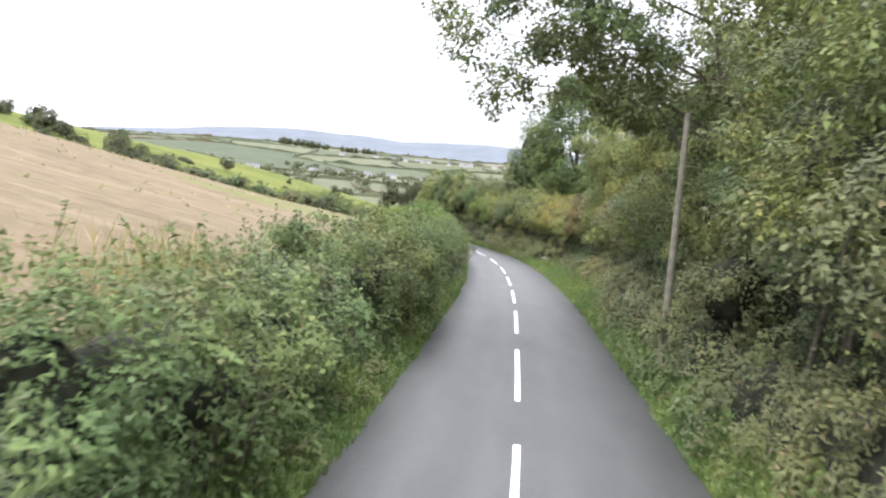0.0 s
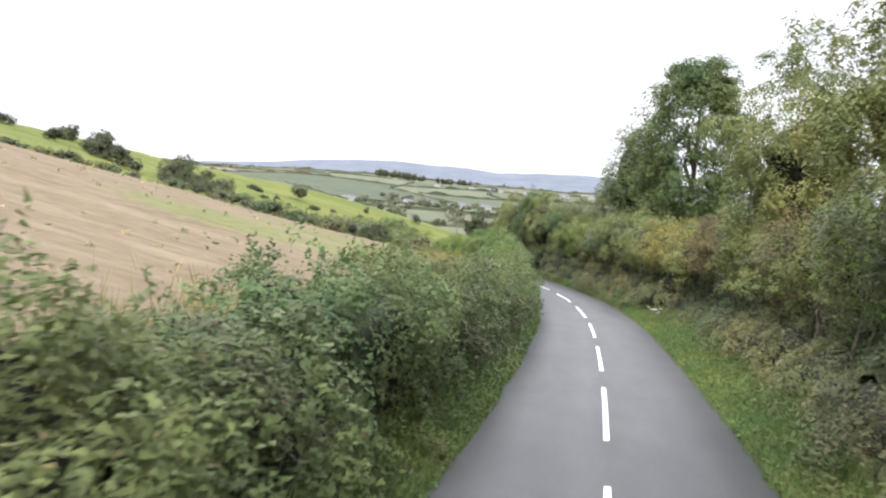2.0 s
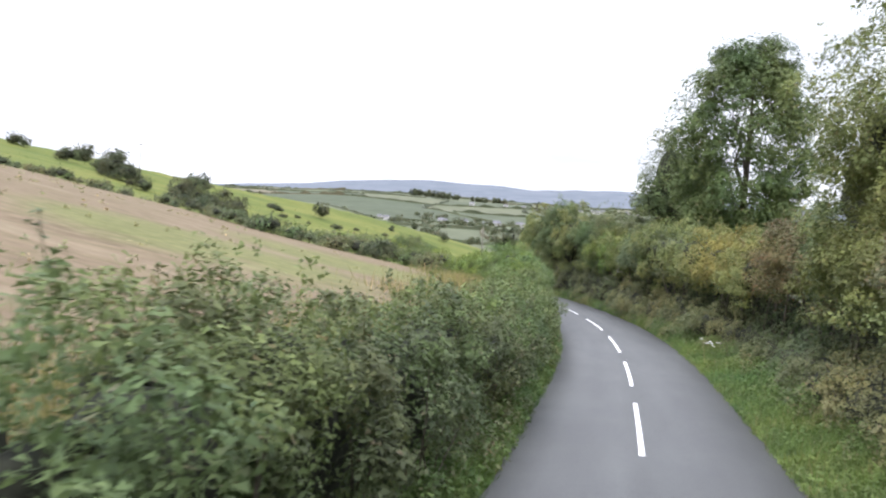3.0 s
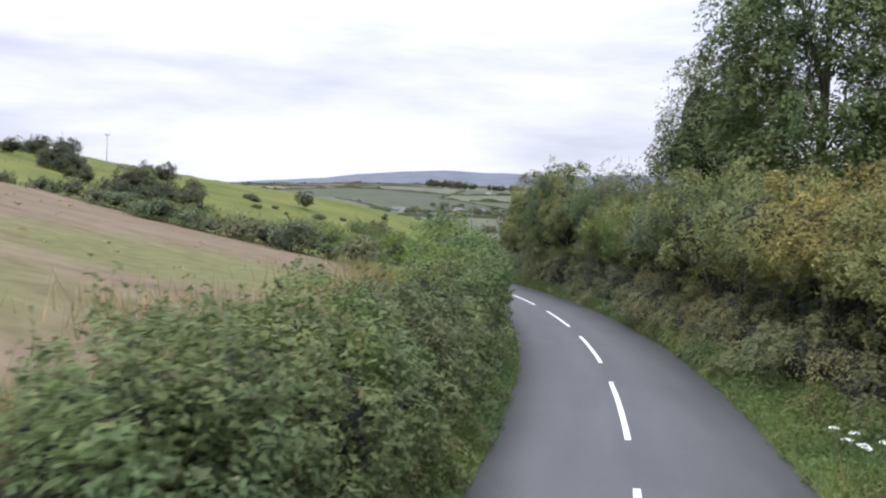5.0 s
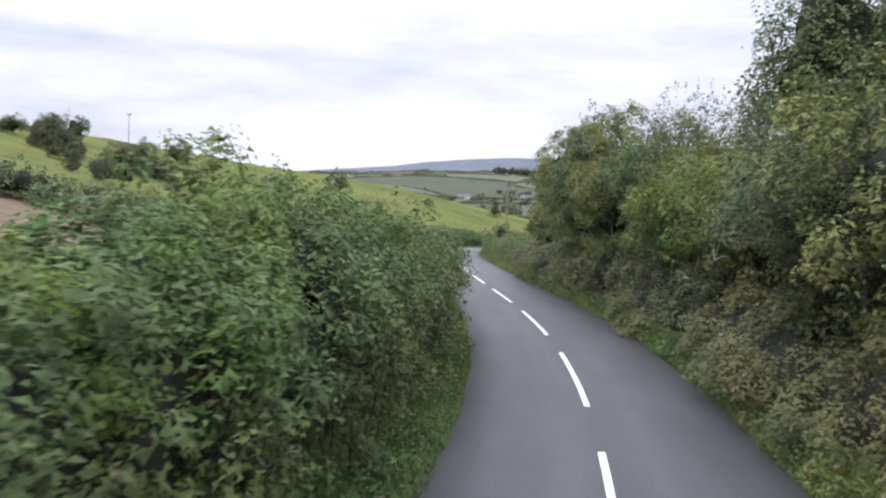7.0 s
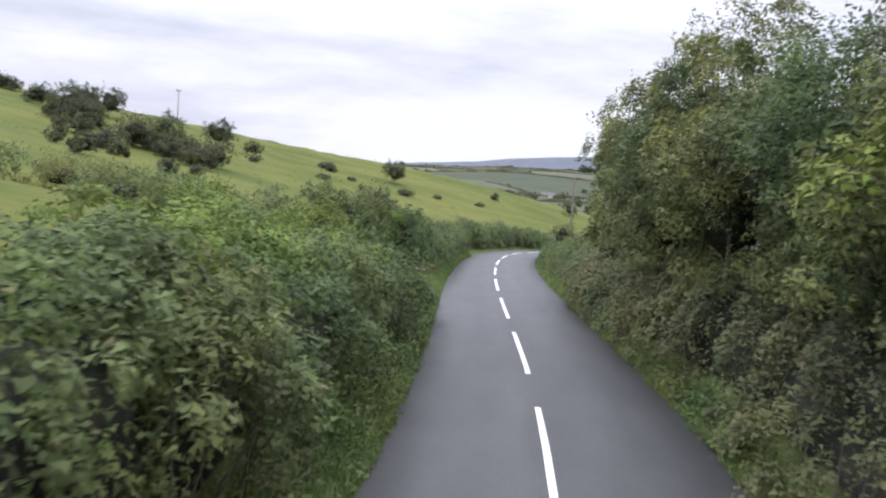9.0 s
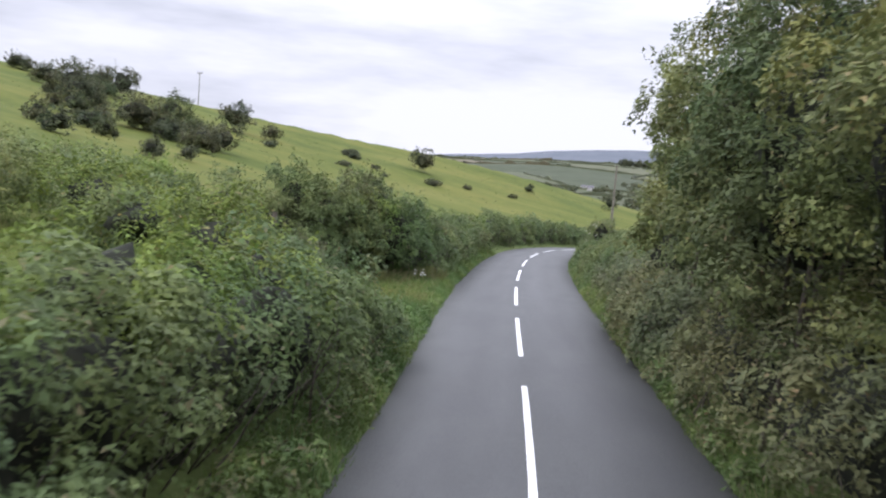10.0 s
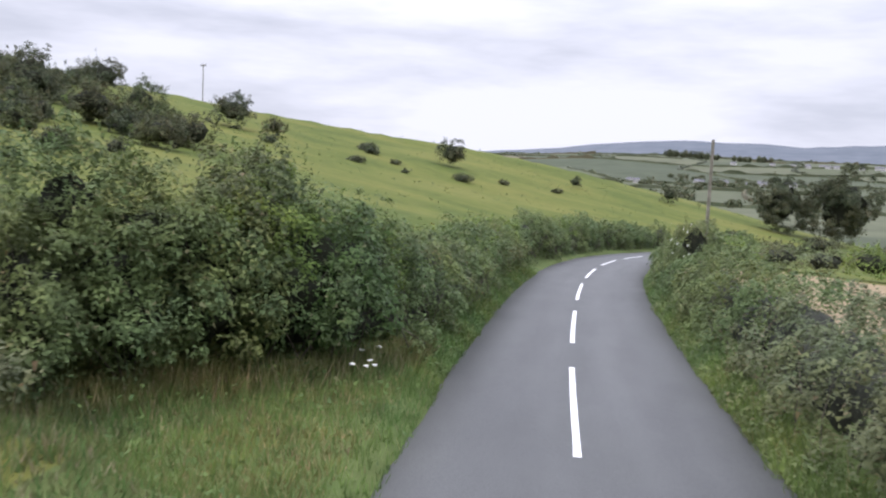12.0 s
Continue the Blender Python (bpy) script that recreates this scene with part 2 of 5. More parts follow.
def make_asphalt():
    """Chippings, worn paler in the wheel tracks, patchy, dirty at the edges."""
    m, n, l, b = material("asphalt", 0.68, 0, 0.4)
    pos = place_node(n)
    uv = n.new("ShaderNodeUVMap")
    sep = n.new("ShaderNodeSeparateXYZ")
    l.new(uv.outputs[0], sep.inputs[0])
    grain = noise_node(n, l, 48.0, 3.0, pos)
    wear = noise_node(n, l, 0.55, 5.0, pos)
    long = n.new("ShaderNodeMapping")
    long.inputs["Scale"].default_value = (7.0, 0.25, 1.0)
    l.new(uv.outputs[0], long.inputs["Vector"])
    streak = noise_node(n, l, 1.0, 4.0, long.outputs[0])
    c1 = ramp_node(n, l, grain, [(0.3, (0.0595, 0.0612, 0.0605)), (0.7, (0.102, 0.1048, 0.1035))])
    c2 = ramp_node(n, l, wear, [(0.3, (0.94, 0.94, 0.95)), (0.7, (1.05, 1.05, 1.04))])
    track = ramp_node(n, l, sep.outputs[0], [(0.0, (0.86, 0.83, 0.76)), (0.02, (1.12, 1.11, 1.09)), (0.15, (1.08, 1.08, 1.08)), (0.30, (0.95, 0.95, 0.95)), (0.40, (1.07, 1.07, 1.07)), (0.48, (0.92, 0.92, 0.92)), (0.62, (1.08, 1.08, 1.08)), (0.74, (0.95, 0.95, 0.95)), (0.86, (1.06, 1.06, 1.06)), (0.98, (1.10, 1.09, 1.07)), (1.0, (0.86, 0.83, 0.76))])
    c3 = ramp_node(n, l, streak, [(0.3, (0.88, 0.88, 0.88)), (0.7, (1.10, 1.10, 1.10))])
    col = mixed(n, l, 1.0, mixed(n, l, 1.0, mixed(n, l, 1.0, c1, c2, "MULTIPLY"), track, "MULTIPLY"), c3, "MULTIPLY")
    l.new(col, b.inputs["Base Color"])
    bumped(n, l, b, grain, 0.5, 0.01)
    return m


def make_paint():
    m, n, l, b = material("road_paint", 0.6)
    pos = place_node(n)
    l.new(ramp_node(n, l, noise_node(n, l, 26.0, 6.0, pos), [(0.30, (0.38, 0.38, 0.38)), (0.42, (0.74, 0.74, 0.73)), (0.7, (0.84, 0.84, 0.83))]), b.inputs["Base Color"])
    return m


def make_field(name, stops_small, stops_large, small=9.0, large=0.12, stretch=(1, 1, 1), bump=0.05, green=()):
    """A field surface; green: places where the grass has grown through it again."""
    m, n, l, b = material(name, 0.95, 0, 0.1)
    pos = place_node(n)
    mp = n.new("ShaderNodeMapping")
    mp.inputs["Scale"].default_value = stretch
    mp.inputs["Rotation"].default_value = (0, 0, radians(-25))
    l.new(pos, mp.inputs["Vector"])
    v = noise_node(n, l, small, 5.0, pos)
    w = noise_node(n, l, large, 5.0, mp.outputs[0])
    col = mixed(n, l, 0.34, ramp_node(n, l, w, stops_large), ramp_node(n, l, v, stops_small))
    edge = noise_node(n, l, 0.35, 5.0, pos)
    for x, y in green:
        shift = n.new("ShaderNodeMapping")
        shift.inputs["Location"].default_value = (-x / 8.0, -y / 8.0, 0)
        shift.inputs["Scale"].default_value = (1 / 8.0, 1 / 8.0, 0)
        l.new(pos, shift.inputs["Vector"])
        ball = n.new("ShaderNodeTexGradient")
        ball.gradient_type = "SPHERICAL"
        l.new(shift.outputs[0], ball.inputs["Vector"])
        k = n.new("ShaderNodeMath")
        k.operation = "MULTIPLY"
        l.new(ball.outputs[1], k.inputs[0])
        l.new(edge, k.inputs[1])
        col = mixed(n, l, ramp_node(n, l, k.outputs[0], [(0.05, (0, 0, 0)), (0.24, (0.75, 0.75, 0.75))]), col, ramp_node(n, l, v, [(0.3, (0.082, 0.096, 0.030)), (0.7, (0.140, 0.148, 0.052))]))
    l.new(col, b.inputs["Base Color"])
    bumped(n, l, b, v, 0.6, bump)
    return m


M_ASPHALT, M_PAINT = make_asphalt(), make_paint()
M_VERGE = make_field("verge_turf", [(0.3, (0.05, 0.075, 0.025)), (0.7, (0.115, 0.155, 0.05))], [(0.35, (0.07, 0.105, 0.03)), (0.65, (0.13, 0.15, 0.053))], 14.0, 0.8)
M_STUBBLE = make_field("stubble", [(0.3, (0.082, 0.059, 0.037)), (0.5, (0.134, 0.101, 0.065)), (0.7, (0.198, 0.154, 0.098))], [(0.36, (0.102, 0.079, 0.046)), (0.44, (0.160, 0.121, 0.079)), (0.5, (0.122, 0.100, 0.055)), (0.58, (0.167, 0.127, 0.084)), (0.66, (0.185, 0.150, 0.096))], 1.6, 0.16, (1.0, 3.5, 1.0), 0.08, ((-16.3, 43.6), (-15.8, 57.5)))
M_PASTURE = make_field("pasture", [(0.32, (0.052, 0.067, 0.015)), (0.5, (0.090, 0.107, 0.024)), (0.68, (0.128, 0.137, 0.034))], [(0.36, (0.060, 0.085, 0.017)), (0.5, (0.101, 0.116, 0.026)), (0.62, (0.140, 0.138, 0.036))], 1.1, 0.07, (1.0, 2.0, 1.0))
M_SOIL = make_field("bare_field", [(0.3, (0.21, 0.155, 0.095)), (0.7, (0.30, 0.235, 0.145))], [(0.35, (0.23, 0.175, 0.105)), (0.65, (0.28, 0.22, 0.135))], 3.0, 0.1)


def make_far():
    """The valley and the far slope: a patchwork of fields whose edges the far hedgerows follow."""
    m, n, l, b = material("far_fields", 0.95, 0, 0.1)
    pos = place_node(n)
    sep = n.new("ShaderNodeSeparateXYZ")
    l.new(pos, sep.inputs[0])

    def calc(kind, a, c):
        k = n.new("ShaderNodeMath")
        k.operation = kind
        for sock, v in ((k.inputs[0], a), (k.inputs[1], c)):
            if hasattr(v, "is_output"):
                l.new(v, sock)
            else:
                sock.default_value = v
        return k.outputs[0]

    x, y = sep.outputs[0], sep.outputs[1]
    ux = calc("ADD", calc("MULTIPLY", x, 0.94 / 230.0), calc("MULTIPLY", y, 0.34 / 230.0))
    vy = calc("ADD", calc("MULTIPLY", x, -0.34 / 330.0), calc("MULTIPLY", y, 0.94 / 330.0))
    u = calc("ADD", ux, calc("MULTIPLY", calc("SINE", calc("MULTIPLY", vy, 2.3), 0.0), 0.22))
    v = calc("ADD", vy, calc("MULTIPLY", calc("SINE", calc("MULTIPLY", ux, 1.1), 0.0), 0.25))
    join = n.new("ShaderNodeCombineXYZ")
    l.new(calc("FLOOR", u, 0.0), join.inputs[0])
    l.new(calc("FLOOR", v, 0.0), join.inputs[1])
    white = n.new("ShaderNodeTexWhiteNoise")
    white.noise_dimensions = "2D"
    l.new(join.outputs[0], white.inputs["Vector"])
    # field colours greyed, with some distance haze mixed into them
    col = ramp_node(n, l, white.outputs["Value"], [(0.0, (0.068, 0.080, 0.052)), (0.3, (0.085, 0.097, 0.061)), (0.6, (0.106, 0.113, 0.072)), (0.8, (0.160, 0.140, 0.102)), (0.88, (0.086, 0.096, 0.058))])
    fine = ramp_node(n, l, noise_node(n, l, 0.03, 5.0, pos), [(0.3, (0.8, 0.82, 0.8)), (0.7, (1.15, 1.12, 1.1))])
    l.new(mixed(n, l, 1.0, col, fine, "MULTIPLY"), b.inputs["Base Color"])
    return m


M_FAR = make_far()
# moor on the far ridge, its blue-grey carrying the haze of distance
M_RIDGE = plain("hazy_ridge", (0.084, 0.099, 0.118), (0.118, 0.131, 0.152), 0.012, 1.0)


# ---- building helpers ----
def mesh_from(name, verts, faces, mats=(), smooth=False, index=None):
    """A mesh of triangles or quads from arrays."""
    me = bpy.data.meshes.new(name)
    verts, faces = np.asarray(verts, np.float32), np.asarray(faces, np.int32)
    k = faces.shape[1]
    me.vertices.add(len(verts))
    me.vertices.foreach_set("co", verts.ravel())
    me.loops.add(faces.size)
    me.loops.foreach_set("vertex_index", faces.ravel())
    me.polygons.add(len(faces))
    me.polygons.foreach_set("loop_start", np.arange(0, faces.size, k, dtype=np.int32))
    me.polygons.foreach_set("loop_total", np.full(len(faces), k, np.int32))
    for m in mats:
        me.materials.append(m)
    if index is not None:
        me.polygons.foreach_set("material_index", np.asarray(index, np.int32))
    me.polygons.foreach_set("use_smooth", np.full(len(faces), smooth))
    me.update(calc_edges=True)
    return me


def thing(name, me, parent=None, label="", category="", group="", kind=""):
    ob = new(name, me)
    if parent is not None:
        ob.parent = parent
    return tagged(ob, label, category, group, kind)


def empty(name, at, label, category, group="", kind=""):
    ob = new(name)
    ob.location = at
    ob.empty_display_size = 0.2
    return tagged(ob, label, category, group, kind)


def part(name, me, parent, label="", kind=""):
    """A mesh given in world places, under a thing that stands unturned at its place."""
    ob = new(name, me)
    ob.parent = parent
    ob.matrix_parent_inverse = Matrix.Translation(-parent.location)
    return tagged(ob, label, kind=kind)


RNG = np.random.default_rng(7)


def unit(v):
    return v / np.maximum(np.linalg.norm(v, axis=-1, keepdims=True), 1e-9)


def leaves(name, at, out, size, mat, wide=0.8, droop=0.35):
    """A small pointed leaf at every place, facing roughly outwards."""
    n = len(at)
    size = np.broadcast_to(size, n) * RNG.uniform(0.55, 1.4, n)
    nrm = unit(out + RNG.normal(0, 0.34, (n, 3)))
    tip = RNG.normal(0, 1, (n, 3))
    tip[:, 2] -= droop
    tip = unit(tip - nrm * (tip * nrm).sum(1, keepdims=True))
    side = np.cross(nrm, tip) * (size * wide * RNG.uniform(0.5, 1.0, n) / 2)[:, None]
    size = size * 1.08
    base = at - tip * (size * 0.42)[:, None]
    v = np.stack([base - side, base + side, at + tip * (size * 0.58)[:, None]], 1).reshape(-1, 3)
    return mesh_from(name, v, np.arange(3 * n).reshape(-1, 3), [mat])


def grid_faces(nu, nv, loop=False):
    a = np.arange(nu - 1)[:, None] * nv + np.arange(nv - 1)[None, :]
    a = a.ravel()
    return np.stack([a, a + 1, a + nv + 1, a + nv], 1)


def tube(points, radii, sides=7):
    """Verts and faces of a round limb along points."""
    points = np.asarray(points, float)
    d = unit(np.gradient(points, axis=0))
    ref = np.where(np.abs(d[:, 2:3]) > 0.9, [[1.0, 0, 0]], [[0, 0, 1.0]])
    u = unit(np.cross(d, ref))
    w = np.cross(d, u)
    a = np.linspace(0, 2 * math.pi, sides, endpoint=False)
    ring = u[:, None] * np.cos(a)[None, :, None] + w[:, None] * np.sin(a)[None, :, None]
    v = points[:, None] + ring * np.asarray(radii, float)[:, None, None]
    n = len(points)
    f = []
    for i in range(n - 1):
        for j in range(sides):
            k = (j + 1) % sides
            f.append((i * sides + j, i * sides + k, (i + 1) * sides + k, (i + 1) * sides + j))
    return v.reshape(-1, 3), np.array(f)


def joined(pieces):
    vs, fs, k = [], [], 0
    for v, f in pieces:
        vs.append(v)
        fs.append(np.asarray(f) + k)
        k += len(v)
    return np.concatenate(vs), np.concatenate(fs)


# ---- ground ----
def axis_steps(lo, fine_lo, fine_hi, hi, fine, grow):
    mid = list(np.arange(fine_lo, fine_hi + fine / 2, fine))
    up, step, v = [], fine, mid[-1]
    while v < hi:
        step *= grow
        v += step
        up.append(v)
    dn, step, v = [], fine, mid[0]
    while v > lo:
        step *= grow
        v -= step
        dn.append(v)
    return np.array(dn[::-1] + mid + up)


HEDGEROW = ((-16.0, 72.9), (-38.0, 82.9), (-120.0, 120.2))


def hedgerow_side(x, y):
    """Positive beyond the hedgerow that parts the stubble from the pasture."""
    (ax, ay), (bx, by) = HEDGEROW[0], HEDGEROW[2]
    return ((bx - ax) * (y - ay) - (by - ay) * (x - ax)) / math.hypot(bx - ax, by - ay) * -1


def build_ground():
    """One sheet: a finer strip along the road set into a grid that widens to the horizon."""
    gx = axis_steps(-4200, -46, 14, 3200, 1.2, 1.06)
    gy = axis_steps(-260, -26, 176, 4900, 1.2, 1.045)
    X, Y = np.meshgrid(gx, gy, indexing="ij")
    v = np.stack([X, Y, ground_height(X, Y)], -1).reshape(-1, 3)
    f = grid_faces(len(gx), len(gy))[:, ::-1]
    s, o, _ = road_coords(v[:, 0], v[:, 1])
    inside = (np.abs(o) < 11.5) & (s > -43) & (s < 198)
    f = f[~inside[f].all(1)]
    ss = np.arange(-45, 200.1, 0.8)
    oo = np.array([13.5, 11.9, 10, 8, 6.5, 5.6, 4.9, 4.4, 3.9, 3.5, 3.1, 2.8, 2.55, 2.38, 2.26, 2.14, 1.5, 0, -1.6, -2.34, -2.46, -2.58, -2.75, -3.0, -3.3, -3.7, -4.1, -4.6, -5.2, -6, -7.5, -10, -11.9, -13.5])
    S, O = np.meshgrid(ss, oo, indexing="ij")
    x, y, _ = along(S.ravel(), O.ravel())
    w = np.stack([x, y, ground_height(x, y) + np.where(np.abs(O.ravel()) > 13, -0.5, 0.004)], -1)
    f = np.concatenate([f, grid_faces(len(ss), len(oo)) + len(v)])
    v = np.concatenate([v, w])
    c = v[f].mean(1)
    s, o, _ = road_coords(c[:, 0], c[:, 1])
    far = np.hypot(c[:, 0], c[:, 1])
    idx = np.zeros(len(f), int)
    idx[(o > 4.6 + pull_in(s)) & (hedgerow_side(c[:, 0], c[:, 1]) <= 0)] = 1
    idx[(o > 4.6 + pull_in(s)) & (hedgerow_side(c[:, 0], c[:, 1]) > 0)] = 2
    idx[(o < -7)] = 2
    idx[(o < -5.5) & (s > 100) & (s < 141) & (o > -45)] = 3
    idx[far > 420] = 4
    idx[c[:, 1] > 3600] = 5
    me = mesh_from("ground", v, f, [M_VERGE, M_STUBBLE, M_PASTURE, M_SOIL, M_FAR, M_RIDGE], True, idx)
    return thing("ground", me, label="grassy verges, stubble and green fields running down to a wide valley", category="ground", kind="structure")


build_ground()


def build_road():
    s = np.arange(-60, 215, 0.5)
    across = np.array([2.24, 2.2, 1.2, 0.0, -1.2, -2.4, -2.44])
    lift = np.array([-0.16, 0.0, 0.02, 0.03, 0.02, 0.0, -0.16])
    rows = []
    for o, dz in zip(across, lift):
        wob = (0.05 * lattice(s / 0.8, o, seed=11) + 0.07 * lattice(s / 4, o, seed=12)) if abs(o) > 2 else 0.0
        x, y, z = along(s, o + wob * np.sign(o))
        rows.append(np.stack([x, y, z + dz - 0.03], -1))
    v = np.stack(rows, 1).reshape(-1, 3)
    f = grid_faces(len(s), len(across))
    me = mesh_from("road", v, f, [M_ASPHALT], True)
    uv = np.stack([np.tile((across[0] - across) / (across[0] - across[-1]), len(s)), np.repeat(s, len(across))], -1)
    me.uv_layers.new(name="UVMap").data.foreach_set("uv", uv[f.ravel()].astype(np.float32).ravel())
    return thing("road", me, label="narrow grey asphalt country road bending downhill between hedges", category="road", kind="structure")


build_road()


def build_dash(k):
    s = np.linspace(9 * k - 6, 9 * k, 9)
    rows = []
    for o, dz in ((0.055, -0.02), (0.05, 0.007), (-0.05, 0.007), (-0.055, -0.02)):
        x, y, z = along(s, o + 0.006 * lattice(s * 3, o * 50, k, seed=2))
        rows.append(np.stack([x, y, z + dz], -1))
    v = np.stack(rows, 1).reshape(-1, 3)
    me = mesh_from("centre_line_dash", v, grid_faces(len(s), 4), [M_PAINT], False)
    return thing("centre_line_dash", me, label="worn white painted dash of the road's centre line", category="road marking", group="centre line dashes")


for k in range(-2, 21):
    build_dash(k)


# ---- hedges and bushes ----
TOP_LEFT_S = (-24, 0, 4, 7, 9.5, 11.5, 14, 17, 20, 30, 40, 46, 50, 53, 55, 58, 62, 66, 73, 80, 84, 87, 90, 91.5, 93, 94.5, 97, 100.5, 104, 107, 109, 112, 118, 130, 150, 165)
TOP_LEFT_Z = (2.6, 2.6, 3.0, 3.15, 3.05, 2.75, 2.95, 3.2, 3.2, 2.85, 2.5, 2.3, 2.5, 2.85, 3.4, 3.7, 3.65, 3.5, 3.15, 2.95, 2.95, 2.75, 2.2, 1.6, 1.0, 0.75, 0.75, 3.7, 3.6, 3.3, 2.7, 2.2, 2.4, 2.3, 2.4, 2.2)
TOP_RIGHT_S = (-24, 0, 12, 24, 40, 60, 72, 80, 84, 86, 89, 92, 95, 96.5, 97.5, 98, 100, 110, 170)
TOP_RIGHT_Z = (7.2, 7.0, 5.8, 5.2, 5.2, 5.3, 5.5, 6.6, 6.9, 7.2, 7.4, 7.5, 6.2, 4.6, 3.4, 2.0, 1.7, 1.75, 1.7)


def top_left(s):
    return np.interp(s, TOP_LEFT_S, TOP_LEFT_Z)


def top_right(s):
    return np.interp(s, TOP_RIGHT_S, TOP_RIGHT_Z)


def face_left(s):
    return 2.85 + 0.25 * lattice(np.asarray(s) / 4, 0.5, seed=77) + pull_in(s)


def face_right(s):
    return 2.85 - 0.3 * ramp(s, 54, 64) * (1 - ramp(s, 96, 100)) + 0.2 * lattice(np.asarray(s) / 4, 0.5, seed=78) + wide_verge(s)


def clump_leaves(c, rad, out, count, rng, flat=0.8):
    """Leaves over the outer and upper side of each clump: their places and the way they face."""
    k = np.repeat(np.arange(len(c)), np.maximum(count.astype(int), 0))
    n = len(k)
    d = unit(rng.normal(0, 0.62, (n, 3)) + out[k] * 0.75 + [0, 0, 0.35])
    bulge = 1 + 0.42 * lattice(d[:, 0] * 2.3 + k * 3.71, d[:, 1] * 2.3, d[:, 2] * 2.3, 91)
    rr = rad[k] * bulge * (1.06 - np.abs(rng.normal(0, 0.24, n)))
    p = c[k] + d * rr[:, None] * [1, 1, flat]
    p[:, 2] -= 0.22 * rr * (d[:, 0] ** 2 + d[:, 1] ** 2)
    return p, d * 0.65 + [0, 0, 0.6]


def hedge(s0, s1, side, face, top, depth, mat, label, density=430, leaf=0.078, lump=0.55, lean=0.25, seed=1, stems=0, crest=0.45, ends=(False, False), undercut=0.0):
    """A stretch of hedge along the road. face: metres from the road's line to its front; top: height over the road; side 1 is left."""
    sm = (s0 + s1) / 2
    mid = along(sm, side * (float(face(np.array([sm]))[0]) + depth / 2))
    z0 = float(ground_height(np.array([float(mid[0])]), np.array([float(mid[1])]))[0])
    ob = empty("hedge", (float(mid[0]), float(mid[1]), z0), label, "hedge", group="roadside hedges")

    def shell(s, v, inset):
        """Places on the outside: v runs from the front's foot over the top to the back."""
        t_ = top(s) + 0.28 * lattice(s / 2.2, 0.5, seed=seed + 9) + 0.16 * lattice(s / 0.8, 0.5, seed=seed + 10)
        end = 0.5 + 0.5 * np.minimum(ramp(s, s0 - 0.4, s0 + 1.0) if ends[0] else 1.0, 1 - ramp(s, s1 - 1.0, s1 + 0.4) if ends[1] else 1.0)
        up = np.clip(v / 0.6, 0, 1)
        over = np.clip((v - 0.6) / 0.28, 0, 1)
        down = np.clip((v - 0.88) / 0.12, 0, 1)
        h = t_ * end * up - 0.5 * t_ * down + 0.15 * np.sin(over * math.pi)
        belly = 0.2 * np.sin(up * math.pi) - lean * up ** 2 - 0.25 * ramp(up, 0.8, 1.0)
        o = face(s) - belly + undercut * (1 - ramp(up, 0.25, 0.7)) + depth * over + 0.2 * down
        x, y, z = along(s, side * o)
        hd = np.interp(s, S_GRID, _hd)
        ang = np.where(v < 0.5, 0.15, np.where(v > 0.88, math.pi * 0.9, 0.15 + (v - 0.5) / 0.38 * 0.5 * math.pi))
        nrm = np.stack([side * np.cos(hd) * np.cos(ang), side * np.sin(hd) * np.cos(ang), np.sin(ang)], -1)
        p = np.stack([x, y, z + h], -1)
        d = lump * lattice(p[:, 0] / 1.4, p[:, 1] / 1.4, p[:, 2] / 1.1, seed) + 0.7 * lump * lattice(p[:, 0] / 0.55, p[:, 1] / 0.55, p[:, 2] / 0.5, seed + 1)
        return p + nrm * (d - inset)[:, None], nrm

    length = s1 - s0
    area = length * (float(top(np.array([sm]))[0]) + depth + 0.6)
    n = int(area * 6.2)
    s, v = RNG.uniform(s0, s1, n), RNG.uniform(0, 1, n)
    thin = (v < 0.62) | (RNG.uniform(0, 1, n) < np.where(v < 0.82, np.maximum(crest, 0.6), 0.3))
    thin &= (v > 0.25) | (RNG.uniform(0, 1, n) < 0.48)
    s, v, n = s[thin], v[thin], int(thin.sum())
    root, nrm = shell(s, v, 0.16 + np.where(RNG.uniform(0, 1, n) < 0.3, RNG.uniform(0.1, 0.4, n), 0.0))
    size = RNG.uniform(0.17, 0.40, n)
    p, nrm = clump_leaves(root, size, nrm, density * 1.9 * size ** 2 * RNG.uniform(0.7, 1.3, n), RNG)
    # shaded leaves deeper in
    k = int(area * 105)
    deep, dn = shell(RNG.uniform(s0, s1, k), RNG.uniform(0.02, 0.95, k), RNG.uniform(0.25, 0.6, k))
    p, nrm = np.concatenate([p, deep]), np.concatenate([nrm, dn * 0.5 + [0, 0, 0.5]])
    # bare brown stems low in the front
    k = int(length * (4 if side > 0 else 1))
    ks = RNG.uniform(s0, s1, k)
    foot, _ = shell(ks, RNG.uniform(0.0, 0.12, k), RNG.uniform(-0.02, 0.3, k))
    head, _ = shell(ks + RNG.normal(0, 0.35, k), RNG.uniform(0.25, 0.5, k), RNG.uniform(0.0, 0.25, k))
    twigs = [tube(np.stack([f, (f + h) / 2 + RNG.normal(0, 0.07, 3), h]), [0.014, 0.011, 0.005], 3) for f, h in zip(foot, head)]
    part("twig_tangle", mesh_from("hedge_twigs", *joined(twigs), [M_BARK], True), ob, "bare brown twigs", "stuff")
